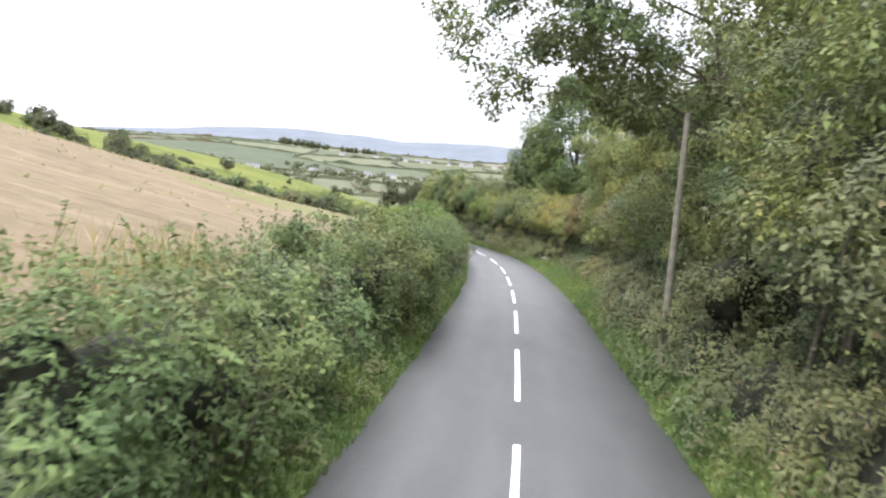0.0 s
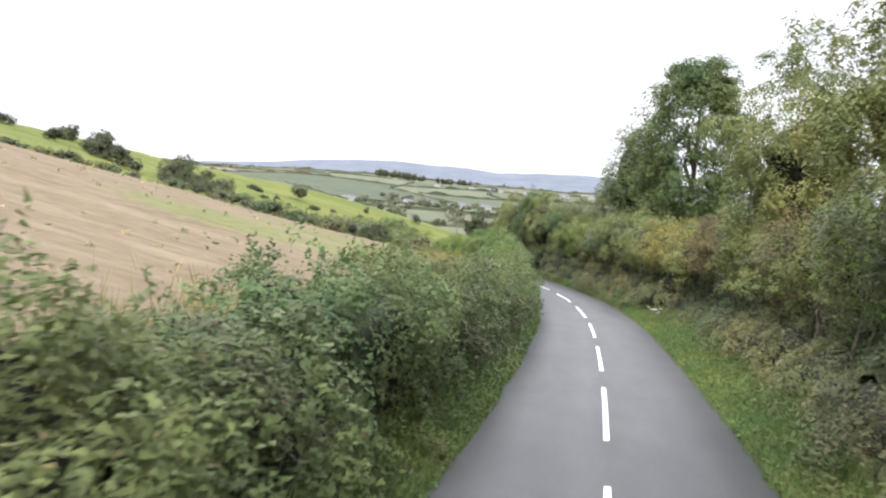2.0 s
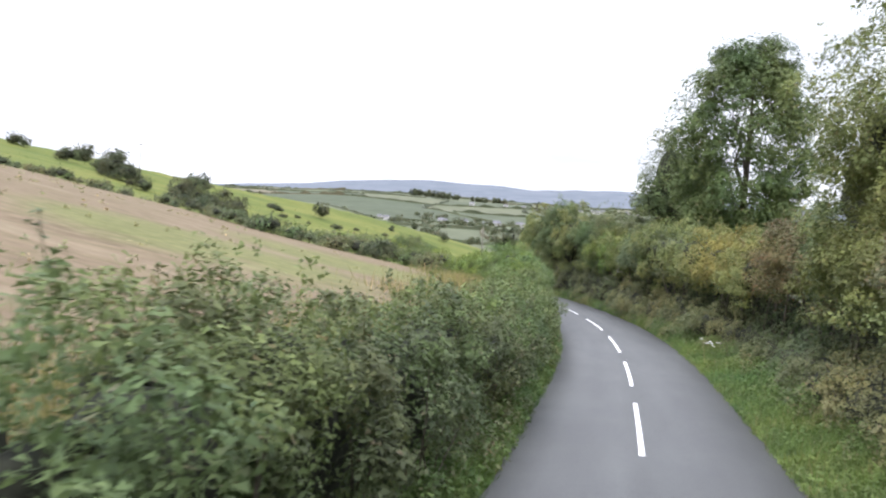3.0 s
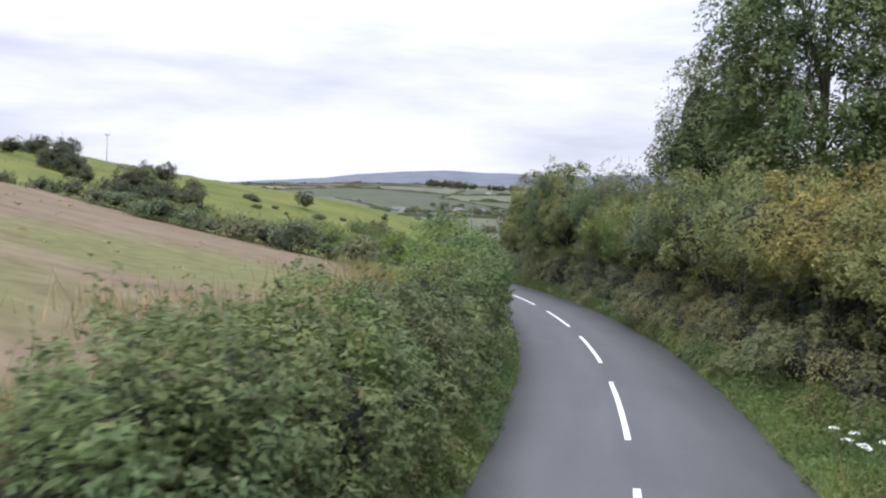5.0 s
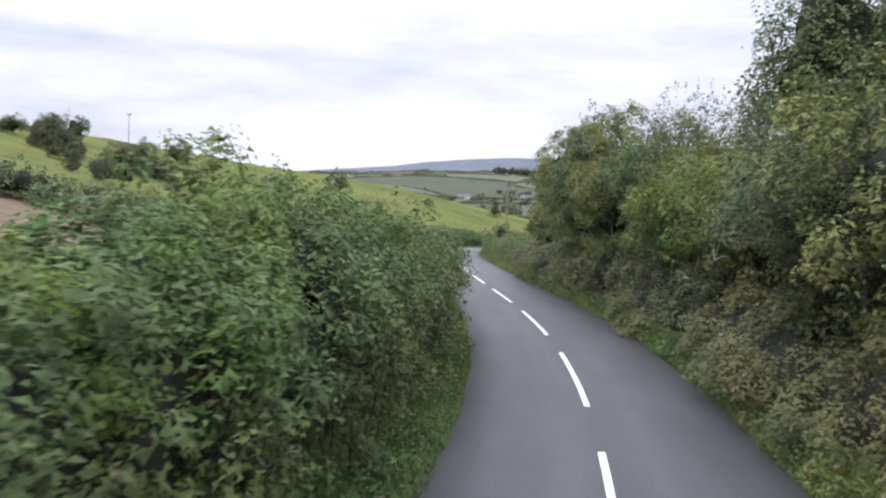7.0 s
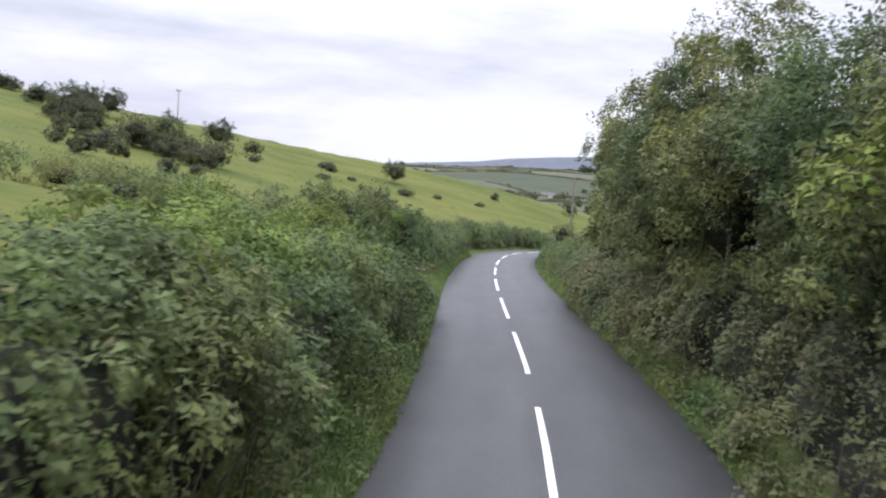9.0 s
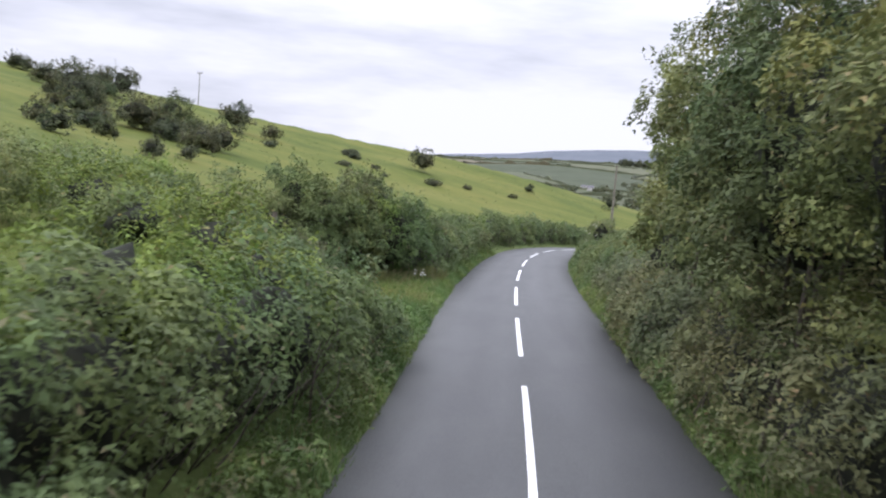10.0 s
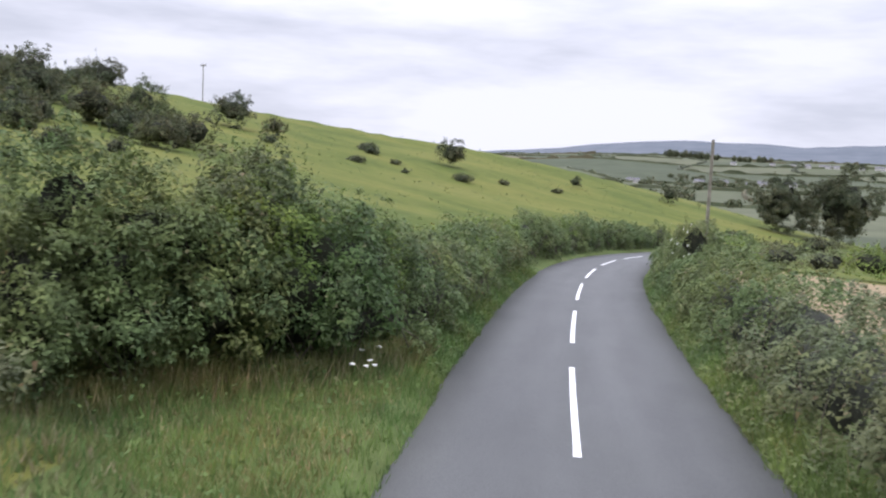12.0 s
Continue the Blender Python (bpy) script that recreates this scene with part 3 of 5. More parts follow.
    if stems:
        ks = RNG.uniform(s0, s1, stems)
        root, _ = shell(ks, RNG.uniform(0.55, 0.85, stems), np.full(stems, 0.1))
        way = unit(np.stack([RNG.normal(0, 0.3, stems), RNG.normal(0, 0.3, stems), np.ones(stems)], -1))
        ln = RNG.uniform(0.25, 0.7, stems)
        for k in range(stems):
            part("stem", mesh_from("stem", *tube(root[k] + way[k] * np.linspace(0, ln[k], 4)[:, None], [0.007, 0.006, 0.005, 0.003], 4), [M_WEED]), ob)
        t = RNG.uniform(0.0, 1.0, (stems, 46))
        q = root[:, None] + way[:, None] * (t * ln[:, None])[..., None] + RNG.normal(0, 0.07, (stems, 46, 3)) * (1.3 - t)[..., None]
        p, nrm = np.concatenate([p, q.reshape(-1, 3)]), np.concatenate([nrm, np.tile([0, 0, 1.0], (stems * 46, 1))])
    su, vv = np.arange(s0 + (1.6 if ends[0] else 0), s1 + 0.3 - (1.6 if ends[1] else 0), 0.45), np.linspace(0.0, 1.0, 13)
    part("foliage", leaves("hedge_foliage", p, nrm, leaf, mat), ob)
    S, V = np.meshgrid(su, vv, indexing="ij")
    q, _ = shell(S.ravel(), V.ravel(), np.full(S.size, 0.1))
    # the twiggy inside, coloured with shade, is drawn in towards the heart, and tapers off at real ends
    ring = q.reshape(len(su), len(vv), 3)
    heart = ring.mean(1, keepdims=True)
    fill = 0.12 + 0.88 * np.minimum(ramp(su, su[0], su[0] + 2.2) if ends[0] else 1.0, 1 - ramp(su, su[-1] - 2.2, su[-1]) if ends[1] else 1.0) * np.ones(len(su))
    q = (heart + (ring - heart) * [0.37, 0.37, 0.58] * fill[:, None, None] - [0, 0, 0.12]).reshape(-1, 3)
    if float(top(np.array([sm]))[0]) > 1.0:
        part("thicket", mesh_from("shaded_hedge_core", q, grid_faces(len(su), len(vv)), [M_CORE], True), ob)
    return ob


def lumps(d, seed):
    """How far a crown bulges in each direction."""
    k = seed * 7.31
    return 1 + 0.34 * lattice(d[:, 0] * 1.7 + k, d[:, 1] * 1.7, d[:, 2] * 1.7 + k, seed) + 0.26 * lattice(d[:, 0] * 4.4 + k, d[:, 1] * 4.4, d[:, 2] * 4.4, seed + 1)


def bush(at, h, r, mat, label, leaf=0.085, density=260, seed=1, shoots=26, group="", low=0.45, back=None, square=0.0, core=0.47):
    """A shrub that is leafy to the ground, with a lumpy outline and shoots that stick out."""
    rng = np.random.default_rng(seed)
    leaf, density = leaf * 0.82, density * 1.75
    ob = empty("bush", at, label, "bush", group)
    half = np.array([r, r, h * 0.45])
    c = np.array(at) + [0, 0, h * low]
    area = 4 * math.pi * (r * r * 2 + half[2] * r) / 3
    cr = 0.15 + 0.16 * r
    n = int(area / (cr * cr * 1.7)) + 6
    d = unit(rng.normal(0, 1, (n, 3)))
    rad = lumps(d, seed) * (1 + square * ((np.hypot(d[:, 0], d[:, 1]) ** 4 + np.abs(d[:, 2]) ** 4) ** -0.25 - 1))
    rad = rad * np.where(rng.uniform(0, 1, n) < 0.3, rng.uniform(0.62, 0.86, n), rng.uniform(0.9, 1.02, n))
    w = 0.7 + 0.4 * r
    q = c + d * half * rad[:, None]
    sunk = lattice(q[:, 0] / w, q[:, 1] / w, q[:, 2] / (0.8 * w), seed + 3)
    rad = rad * (1 - 0.7 * np.clip(-0.05 - sunk, 0, 0.6))
    size = cr * rng.uniform(0.65, 1.3, n)
    p = c + d * half * rad[:, None] - d * (size * 0.55)[:, None]
    keep = (p[:, 2] > at[2] - 0.1) & ((d[:, 2] > -0.5) | (rng.uniform(0, 1, n) < 0.5)) & (sunk > -0.42)
    if square:
        for k in range(3):
            foot = np.array(at) + [rng.normal(0, 0.3), rng.normal(0, 0.3), -1.6]
            head = c + [rng.normal(0, 0.5) * r * 0.5, rng.normal(0, 0.5) * r * 0.5, 0.2 * h]
            line = foot + (head - foot) * np.linspace(0, 1, 5)[:, None] + rng.normal(0, 0.06, (5, 3))
            part("stem", mesh_from("shrub_stem", *tube(line, np.linspace(0.06, 0.02, 5), 6), [M_BARK], True), ob)
    if back is not None:
        keep &= ((d @ np.array([back[0], back[1], 0.0])) < 0.15) | (d[:, 2] > 0.6) | (rng.uniform(0, 1, n) < 0.15)
    p, nrm = clump_leaves(p[keep], size[keep], unit(d / half * r)[keep], density * 1.9 * size[keep] ** 2 * rng.uniform(0.7, 1.3, keep.sum()), rng)
    pp, nn = [p], [nrm]
    sd = unit(rng.normal(0, 1, (shoots, 3)) + [0, 0, 0.7])
    root = c + sd * half * lumps(sd, seed)[:, None] * 0.95
    for k in range(shoots):
        m = rng.integers(8, 16)
        t = np.linspace(0, 1, m)[:, None]
        way = unit((sd[k] + [0, 0, 0.8])[None])[0]
        pp.append(root[k] + way * t * rng.uniform(0.12, 0.36) * min(r, 1.4) + rng.normal(0, leaf * 0.45, (m, 3)))
        nn.append(rng.normal(0, 1, (m, 3)) + [0, 0, 0.8])
    part("foliage", leaves("bush_foliage", np.concatenate(pp), np.concatenate(nn), leaf, mat), ob)
    # dark core whose colour supplies the shade seen between the leaves
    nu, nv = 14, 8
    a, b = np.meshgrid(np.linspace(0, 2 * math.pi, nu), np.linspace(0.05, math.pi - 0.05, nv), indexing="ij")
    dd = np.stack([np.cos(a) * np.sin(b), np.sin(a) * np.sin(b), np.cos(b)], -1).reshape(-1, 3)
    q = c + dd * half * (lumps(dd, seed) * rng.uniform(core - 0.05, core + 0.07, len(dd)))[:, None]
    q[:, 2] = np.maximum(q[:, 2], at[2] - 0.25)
    part("thicket", mesh_from("shaded_bush_core", q, grid_faces(nu, nv)[:, ::-1], [M_CORE], True), ob)
    return ob


def tree(at, height, radius, mat, label, trunk=0.3, crown_base=0.3, clumps=60, per=260, leaf=0.16, seed=1, reach=(0, 0), clump=0.34, core=0.55, boughs=(), gaps=-0.4):
    rng = np.random.default_rng(seed)
    x, y, z = at
    ob = empty("tree", at, label, "tree", "roadside trees")
    t = np.linspace(0, 1, 9)
    bend = rng.normal(0, 0.25, 2)
    spine = np.stack([x + bend[0] * np.sin(t * 2.2) * radius * 0.3 + reach[0] * 0.4 * t, y + bend[1] * np.sin(t * 2.6) * radius * 0.3 + reach[1] * 0.4 * t, z - 0.2 + t * height * 0.82], -1)
    part("trunk", mesh_from("trunk", *tube(spine, trunk * (1 - 0.85 * t) + 0.02, 9), [M_BARK], True), ob)
    u = rng.uniform(0, 1, clumps) ** 0.85
    hgt = crown_base + (1 - crown_base) * u
    prof = np.sin(np.clip(u, 0.1, 0.93) * math.pi) ** 0.5
    a = rng.uniform(0, 2 * math.pi, clumps)
    r = radius * prof * rng.uniform(0.35, 1.0, clumps) ** 0.6 * (1 - clump * 0.6)
    centres = np.stack([x + r * np.cos(a) + reach[0] * (0.3 + 0.7 * prof), y + r * np.sin(a) + reach[1] * (0.3 + 0.7 * prof), z + hgt * height * 0.94], -1)
    if len(boughs):
        centres = np.concatenate([centres, np.array(boughs)])
        clumps = len(centres)
    for c in list(centres[:: max(1, clumps // 14)]) + list(boughs[::6]):
        k = np.clip((c[2] - z) / height * 0.62, 0.12, 0.7)
        s = np.array([np.interp(k, t, spine[:, j]) for j in range(3)])
        line = s + (c - s) * np.linspace(0, 1, 7)[:, None]
        line[1:-1] += rng.normal(0, 0.09, (5, 3)) * np.linalg.norm(c - s) ** 0.7 + np.array([0, 0, 0.16]) * (np.linalg.norm(c - s) * np.sin(np.linspace(0, math.pi, 7))[1:-1])[:, None]
        part("limb", mesh_from("limb", *tube(line, np.array([0.3, 0.22, 0.16, 0.11, 0.07, 0.04, 0.02]) * trunk, 6), [M_BARK], True), ob)
    big = radius * clump * rng.uniform(0.6, 1.2, clumps)
    middle = np.array([x + reach[0] * 0.5, y + reach[1] * 0.5, z + height * (crown_base + 0.9) / 2])
    p, nrm = clump_leaves(centres, big * 1.1, unit(centres - middle) * 0.6, np.full(clumps, per), rng)
    keep = lattice(p[:, 0] / 0.9, p[:, 1] / 0.9, p[:, 2] / 0.7, seed) > gaps
    part("crown", leaves("crown", p[keep], nrm[keep], leaf, mat), ob)
    # dark heart of the crown, inner shade put into its colour
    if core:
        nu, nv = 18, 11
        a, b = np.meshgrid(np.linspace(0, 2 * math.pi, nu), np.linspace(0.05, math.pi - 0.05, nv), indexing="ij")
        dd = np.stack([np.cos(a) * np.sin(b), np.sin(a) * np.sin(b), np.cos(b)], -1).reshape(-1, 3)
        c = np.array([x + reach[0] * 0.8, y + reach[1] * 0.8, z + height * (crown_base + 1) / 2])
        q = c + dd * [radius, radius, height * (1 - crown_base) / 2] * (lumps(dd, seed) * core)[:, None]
        part("shaded_inner_growth", mesh_from("shaded_inner_growth", q, grid_faces(nu, nv)[:, ::-1], [M_CORE], True), ob)
    return ob


def on_road(s, o):
    x, y, _ = along(s, o)
    return float(x), float(y), float(ground_height(np.array([float(x)]), np.array([float(y)]))[0])


def on_ground(x, y):
    return x, y, float(ground_height(np.array([float(x)]), np.array([float(y)]))[0])


def left_side():
    rng = np.random.default_rng(21)
    kinds = [(M_HEDGE, "dense mixed green shrub in the roadside hedge"), (M_BRIGHT, "bright green hazel shrub in the roadside hedge"),
             (M_BANK, "bramble and thorn shrub with browning leaves in the hedge"), (M_HEDGE, "dark green hawthorn shrub in the roadside hedge")]
    cuts = [-24, -8, 6, 20, 34, 48, 60, 73, 86, 94.5]
    # one stretch takes the darker leaves for its shaded front
    for i, (a, b) in enumerate(zip(cuts, cuts[1:])):
        hedge(a, b, 1, face_left, lambda s: top_left(s) - 0.75, 1.5, (M_HEDGE, M_HEDGE, M_HEDGE, M_THORN_SHADE, M_HEDGE, M_HEDGE, M_HEDGE, M_HEDGE, M_HEDGE)[i], "dense overgrown roadside hedge of mixed shrubs", seed=20 + i * 10, stems=(26, 30, 26, 20, 16, 6, 0, 0, 0)[i], lean=(0.05, -0.1, -0.15, -0.1, 0.0, -0.2, -0.2, 0.0, 0.2)[i], ends=(False, b == 94.5), undercut=0.2)
    hedge(94.5, 96.6, 1, face_left, lambda s: 0.45 + 0 * s, 1.0, M_IVY, "low bramble and weeds beside a gateway", seed=296, ends=(False, True))
    hedge(100.6, 110, 1, face_left, lambda s: top_left(s) - 0.5, 1.6, M_HEDGE, "thick dark thorn hedge behind a grassy pull-in", seed=301, density=560, crest=0.9, ends=(True, False))
    for k, (s, back, h, m) in enumerate(((101.9, 0.5, 2.8, M_HEDGE), (102.9, 0.35, 2.9, M_HEDGE), (103.9, 0.5, 2.9, M_OLIVE), (104.9, 0.45, 2.9, M_HEDGE), (105.9, 0.55, 2.9, M_HERB), (103.3, 1.7, 3.1, M_HEDGE), (105.6, 1.9, 3.1, M_THORN_SHADE))):
        bush(on_road(s, float(face_left(np.array([s]))[0]) + back), h, 1.05, m, "leafy thorn shrub at the edge of a grassy pull-in", 0.095, 330, 3900 + k, 40, "pull-in shrubs")
    hedge(110, 126, 1, face_left, lambda s: top_left(s) - 0.35, 1.5, M_HEDGE, "dark green roadside hedge on the outside of the bend", seed=311, density=430, crest=0.9)
    hedge(126, 145, 1, face_left, lambda s: top_left(s) - 0.3, 1.5, M_HEDGE, "dark green roadside hedge on the outside of the bend", seed=321, density=260, leaf=0.1)
    hedge(145, 172, 1, face_left, lambda s: top_left(s) - 0.3, 1.5, M_HEDGE, "dark green hedge curving away with the road", seed=331, density=190, leaf=0.12)
    s, i = -20.0, 0
    while s < 165:
        o = float(face_left(np.array([s]))[0]) + rng.uniform(0.75, 1.15)
        at = on_road(s, o)
        zr = float(along(s)[2])
        top = float(top_left(s)) + rng.uniform(-0.3, 0.12)
        h = top + zr - at[2]
        r = rng.uniform(1.0, 1.35)
        m, lab = kinds[rng.integers(0, 4)]
        # some shrubs get the shade-dark leaves, for the overhung hedge front
        if 40 < s < 66 and rng.uniform() < 0.35:
            m, lab = M_THORN_SHADE, "blackthorn with shade-darkened leaves leaning over the verge"
        elif 30 < s < 52 and rng.uniform() < 0.45:
            m, lab = M_HERB, "fresh green nettles and bramble over the hedge"
        elif s < 52 and m is M_BRIGHT:
            m, lab = kinds[0]
        if (-12 < s < 4 or 16 < s < 26) and rng.uniform() < 0.3:
            m, lab = M_WEED, "tall drying weeds and brambles in the hedge"
        if 56 < s < 74:
            m, lab = (M_HAZEL, "tall rounded hazel bulging over the verge") if rng.uniform() < 0.55 else (M_HEDGE, "tall dark hazel bulging over the verge")
            r += 0.2
        if 74 <= s < 88:
            m, lab = M_BRIGHT, "bright green leafy hazel and bramble shrub"
        far = s > 108
        if m in (M_BRIGHT, M_HAZEL):
            at = on_road(s, o + 0.45)
            h = top + zr - at[2]
        if 90.2 < s < 101.0:
            s = 101.2
            continue
        bush(at, h, r, m, lab, 0.135 if far else 0.084 if s > 56 else 0.08, 110 if far else 330 if s > 56 else 310, 400 + i, 14 if s > 50 else 34, "hedge shrubs", 0.58 if 38 < s < 84 else 0.45, unit(np.array([[-0.8, 0.6]]))[0])
        s += rng.uniform(1.9, 2.9) * (1.5 if far else 1)
        i += 1


def right_side():
    rng = np.random.default_rng(22)
    cuts = [-24, -8, 8, 22, 36, 50, 62, 74, 85, 95.5]
    for i, (a, b) in enumerate(zip(cuts, cuts[1:])):
        hedge(a, b, -1, face_right, lambda s: 1.55 + 0.65 * ramp(s, 64, 80), 1.2, (M_BANK, M_BANK, M_WEED, M_IVY, M_BANK, M_IVY, M_IVY, M_BANK, M_IVY)[i], "ivy and bramble clad bank under tall shrubs", seed=520 + i * 10, lean=0.45 if b < 62 else 0.6, lump=0.42, density=430 if b < 62 else 520, leaf=0.08, ends=(False, b == 95.5))
    for i, (a, b) in enumerate(zip([91, 108, 120, 134], [108, 120, 134, 168])):
        hedge(a, b, -1, face_right, lambda s: np.minimum(top_right(s), 1.9) - 0.05, 1.3, (M_BANK, M_HEDGE, M_HEDGE, M_HEDGE)[i], "low bramble hedge on a bank by the road", seed=620 + i * 10, density=(560, 460, 300, 200)[i], leaf=(0.078, 0.085, 0.1, 0.12)[i], lean=0.9, lump=0.34, crest=1.0)
    # added dark row that keeps the hollows under the shrubs in shade
    for i, (a, b) in enumerate(zip(cuts, cuts[1:])):
        hedge(a, b, -1, lambda s: face_right(s) + 1.5, lambda s: 3.2 + 0 * s, 0.9, M_THORN_SHADE, "dark thorn backing added for the shaded hollow behind the ivy bank", seed=720 + i * 10, density=170, leaf=0.1, lump=0.4, ends=(False, b == 95.5))
    s, i = -20.0, 0
    while s < 90.4:
        front = float(face_right(np.array([s]))[0])
        r = rng.uniform(1.5, 2.1)
        o = -(front + r * 0.75 + rng.uniform(0.1, 0.6) - 0.8 * float(ramp(s, 76, 84)) + 0.9 * float(ramp(s, 0, 4) * (1 - ramp(s, 14, 20))))
        at = on_road(s, o)
        at = (at[0], at[1], at[2] + 1.0 - 0.25 * float(ramp(s, 66, 78)))
        h = float(top_right(s)) + rng.uniform(-0.8, 0.35) + float(along(s)[2]) - at[2]
        pick = rng.uniform()
        if 50 < s < 57:
            m, lab = M_GOLD, "tall yellowing field maple on the roadside bank"
        elif s < 30:
            m, lab = (M_OLIVE, "olive green hazel on the roadside bank") if pick < 0.35 else (M_BRIGHT, "fresh green hazel on the roadside bank") if pick < 0.5 else (M_OAK, "dark leafy shrub on the roadside bank") if pick < 0.7 else (M_BANK, "ivy clad shrub on the roadside bank")
        elif s < 52:
            m, lab = (M_RUST, "rust tinged hawthorn on the roadside bank") if pick < 0.4 else (M_OLIVE, "yellowing shrub on the roadside bank") if pick < 0.75 else (M_OAK, "dark green shrub on the roadside bank")
        elif 55 <= s < 67:
            m, lab = (M_OLIVE, "tall yellow green hazel on the bank") if pick < 0.4 else (M_BRIGHT, "tall fresh green hazel on the bank") if pick < 0.6 else (M_BANK, "tall grey green hawthorn on the bank")
        elif s < 80:
            m, lab = (M_BANK, "tall mixed hawthorn on the bank") if pick < 0.25 else (M_OLIVE, "tall yellow green shrub on the bank") if pick < 0.5 else (M_BRIGHT, "tall fresh green hazel on the bank") if pick < 0.72 else (M_HEDGE, "tall dark green hazel on the bank")
        else:
            m, lab = (M_OLIVE, "very tall yellow green hazel overhanging the road edge") if pick < 0.18 else (M_OAK, "very tall leafy hazel overhanging the road edge") if pick < 0.7 else (M_THORN_SHADE, "tall dark green hazel overhanging the road edge")
        bush(at, h, r, m, lab, 0.1 if s < 74 else 0.092, 250 if s < 74 else 390, 700 + i, 44, "bank shrubs", 0.5, unit(np.array([[0.8, 0.6]]))[0], 1.0)
        s += rng.uniform(2.2, 3.0)
        i += 1


left_side()
right_side()
for s_, h_, sd in ((79, 5.2, 491), (83, 5.4, 492), (87, 5.8, 493), (91, 5.8, 494)):
    bush(on_road(s_, -7.4), h_, 2.3, M_THORN_SHADE, "dark hawthorn at the back of the tall bank", 0.16, 95, sd, 20, "bank shrubs", 0.5)
for s_, o_, lift, h_, r_, sd in ((92.7, -3.6, 1.5, 5.0, 1.65, 485), (96.6, -4.3, 1.2, 3.4, 1.4, 486), (99.8, -4.45, 0.2, 5.2, 1.4, 490), (98.9, -4.1, 0.3, 3.0, 1.25, 495)):
    x, y, z = on_road(s_, o_)
    bush((x, y, z + lift), h_, r_, M_OLIVE, "very tall leafy hazel at the end of the bank", 0.115, 330, sd, 30, "bank shrubs", 0.5, None, 0.8)
bush(on_road(106.5, 5.6), 3.2, 1.25, M_HEDGE, "tall dark sallow bush standing over the hedge", 0.1, 240, 480, 50, "hedge shrubs")
bindweed = bush(on_road(124.5, -3.9), 2.9, 0.9, M_OAK, "dark bush with white bindweed flowers beside a pole", 0.1, 240, 481, 30, "hedge shrubs")
_r = np.random.default_rng(482)
_a, _h = _r.uniform(2.6, 5.2, 18), _r.uniform(0.9, 2.3, 18)
part("bindweed_bloom", leaves("bindweed_bloom", np.array(bindweed.location) + np.stack([0.78 * np.cos(_a), 0.78 * np.sin(_a), _h], -1), np.stack([np.cos(_a), np.sin(_a), 0.4 + 0 * _a], -1), 0.085, M_PETAL, wide=1.1), bindweed, "white trumpet flowers", "stuff")

bush(on_road(4.9, -3.75), 2.9, 1.0, M_BANK, "ivy clad shrub round the foot of a pole", 0.09, 240, 487, 30, "bank shrubs")
bush(on_road(76.2, -4.3), 6.2, 1.6, M_BANK, "tall pale feathery shrub gone to seed", 0.08, 220, 488, 60, "bank shrubs", 0.5, None, 0.0, 0.2)
bush(on_road(88.2, -4.0), 7.2, 1.7, M_OAK, "tall hazel rising over the hedge top", 0.1, 260, 489, 40, "bank shrubs", 0.52)

# ---- trees ----
tree(on_road(13.5, -6.5), 13.0, 6.0, M_OAK, "large spreading oak overhanging the road", 0.42, 0.42, 380, 270, 0.14, 3, reach=(-2.5, -0.2), clump=0.12, core=0, gaps=-0.29,
     boughs=[tuple(float(v) + d for v, d in zip(along(s, o), (0, 0, z + 0.45))) for s, o, z in ((13.5, 0.6, 5.9), (12.9, 1.1, 6.1), (12.3, 0.8, 6.6), (12.5, 0.0, 6.3), (14.0, 2.2, 7.6), (13.0, 1.6, 7.1), (12.0, 1.8, 7.5), (13.5, -1.0, 6.5), (12.0, -1.2, 7.0), (14.2, 2.4, 8.6), (12.8, 2.6, 8.0), (12.6, 0.2, 6.9), (13.4, -2.2, 6.2))])
tree(on_road(5, -7.2), 11.5, 4.4, M_OLIVE, "tall leafy oak behind the hedge bank", 0.35, 0.2, 110, 420, 0.111, 4)
tree(on_road(-2, -6.4), 10.5, 3.6, M_OLIVE, "tall pale leaved tree behind the hedge bank", 0.3, 0.12, 90, 420, 0.111, 14)
bush(on_road(27, -6.6), 10.4, 2.8, M_OLIVE, "tall yellow green ash rising from the bank", 0.12, 240, 51, 60, "bank shrubs", 0.5, (0.8, 0.6))
bush(on_road(37, -6.4), 10.2, 2.9, M_OLIVE, "tall yellow green field maple rising from the bank", 0.12, 240, 52, 70, "bank shrubs", 0.5, (0.8, 0.6))
bush(on_road(43, -6.8), 9.8, 2.0, M_OLIVE, "tall yellow green ash rising from the bank", 0.12, 240, 54, 70, "bank shrubs", 0.5, (0.8, 0.6))
bush(on_road(20, -6.8), 9.2, 2.5, M_OLIVE, "tall olive green hazel rising from the bank", 0.12, 240, 53, 60, "bank shrubs", 0.5, (0.8, 0.6))
tree(on_road(66.6, -8.7), 15.2, 4.4, M_HEDGE, "tall dense green oak behind the hedge", 0.3, 0.26, 250, 470, 0.155, 6, clump=0.24, core=0, gaps=-0.34)
tree(on_road(81, -10.5), 12.0, 3.6, M_OAK, "tall green ash behind the hedge", 0.3, 0.2, 80, 420, 0.165, 8)

for bx, by, bh, br, sd in ((-82, 162.3, 3.7, 2.0, 11), (-78.3, 165.0, 1.9, 1.2, 12), (-66.3, 183, 3.2, 1.7, 13), (-56, 197, 1.4, 0.7, 14), (-48, 211, 2.4, 1.1, 15)):
    bush(on_ground(bx, by), bh, br, M_FAR_LEAF, "dark round hawthorn bush on the pasture hillside", 0.26, 45, sd, 12, "hillside bushes", 0.5)


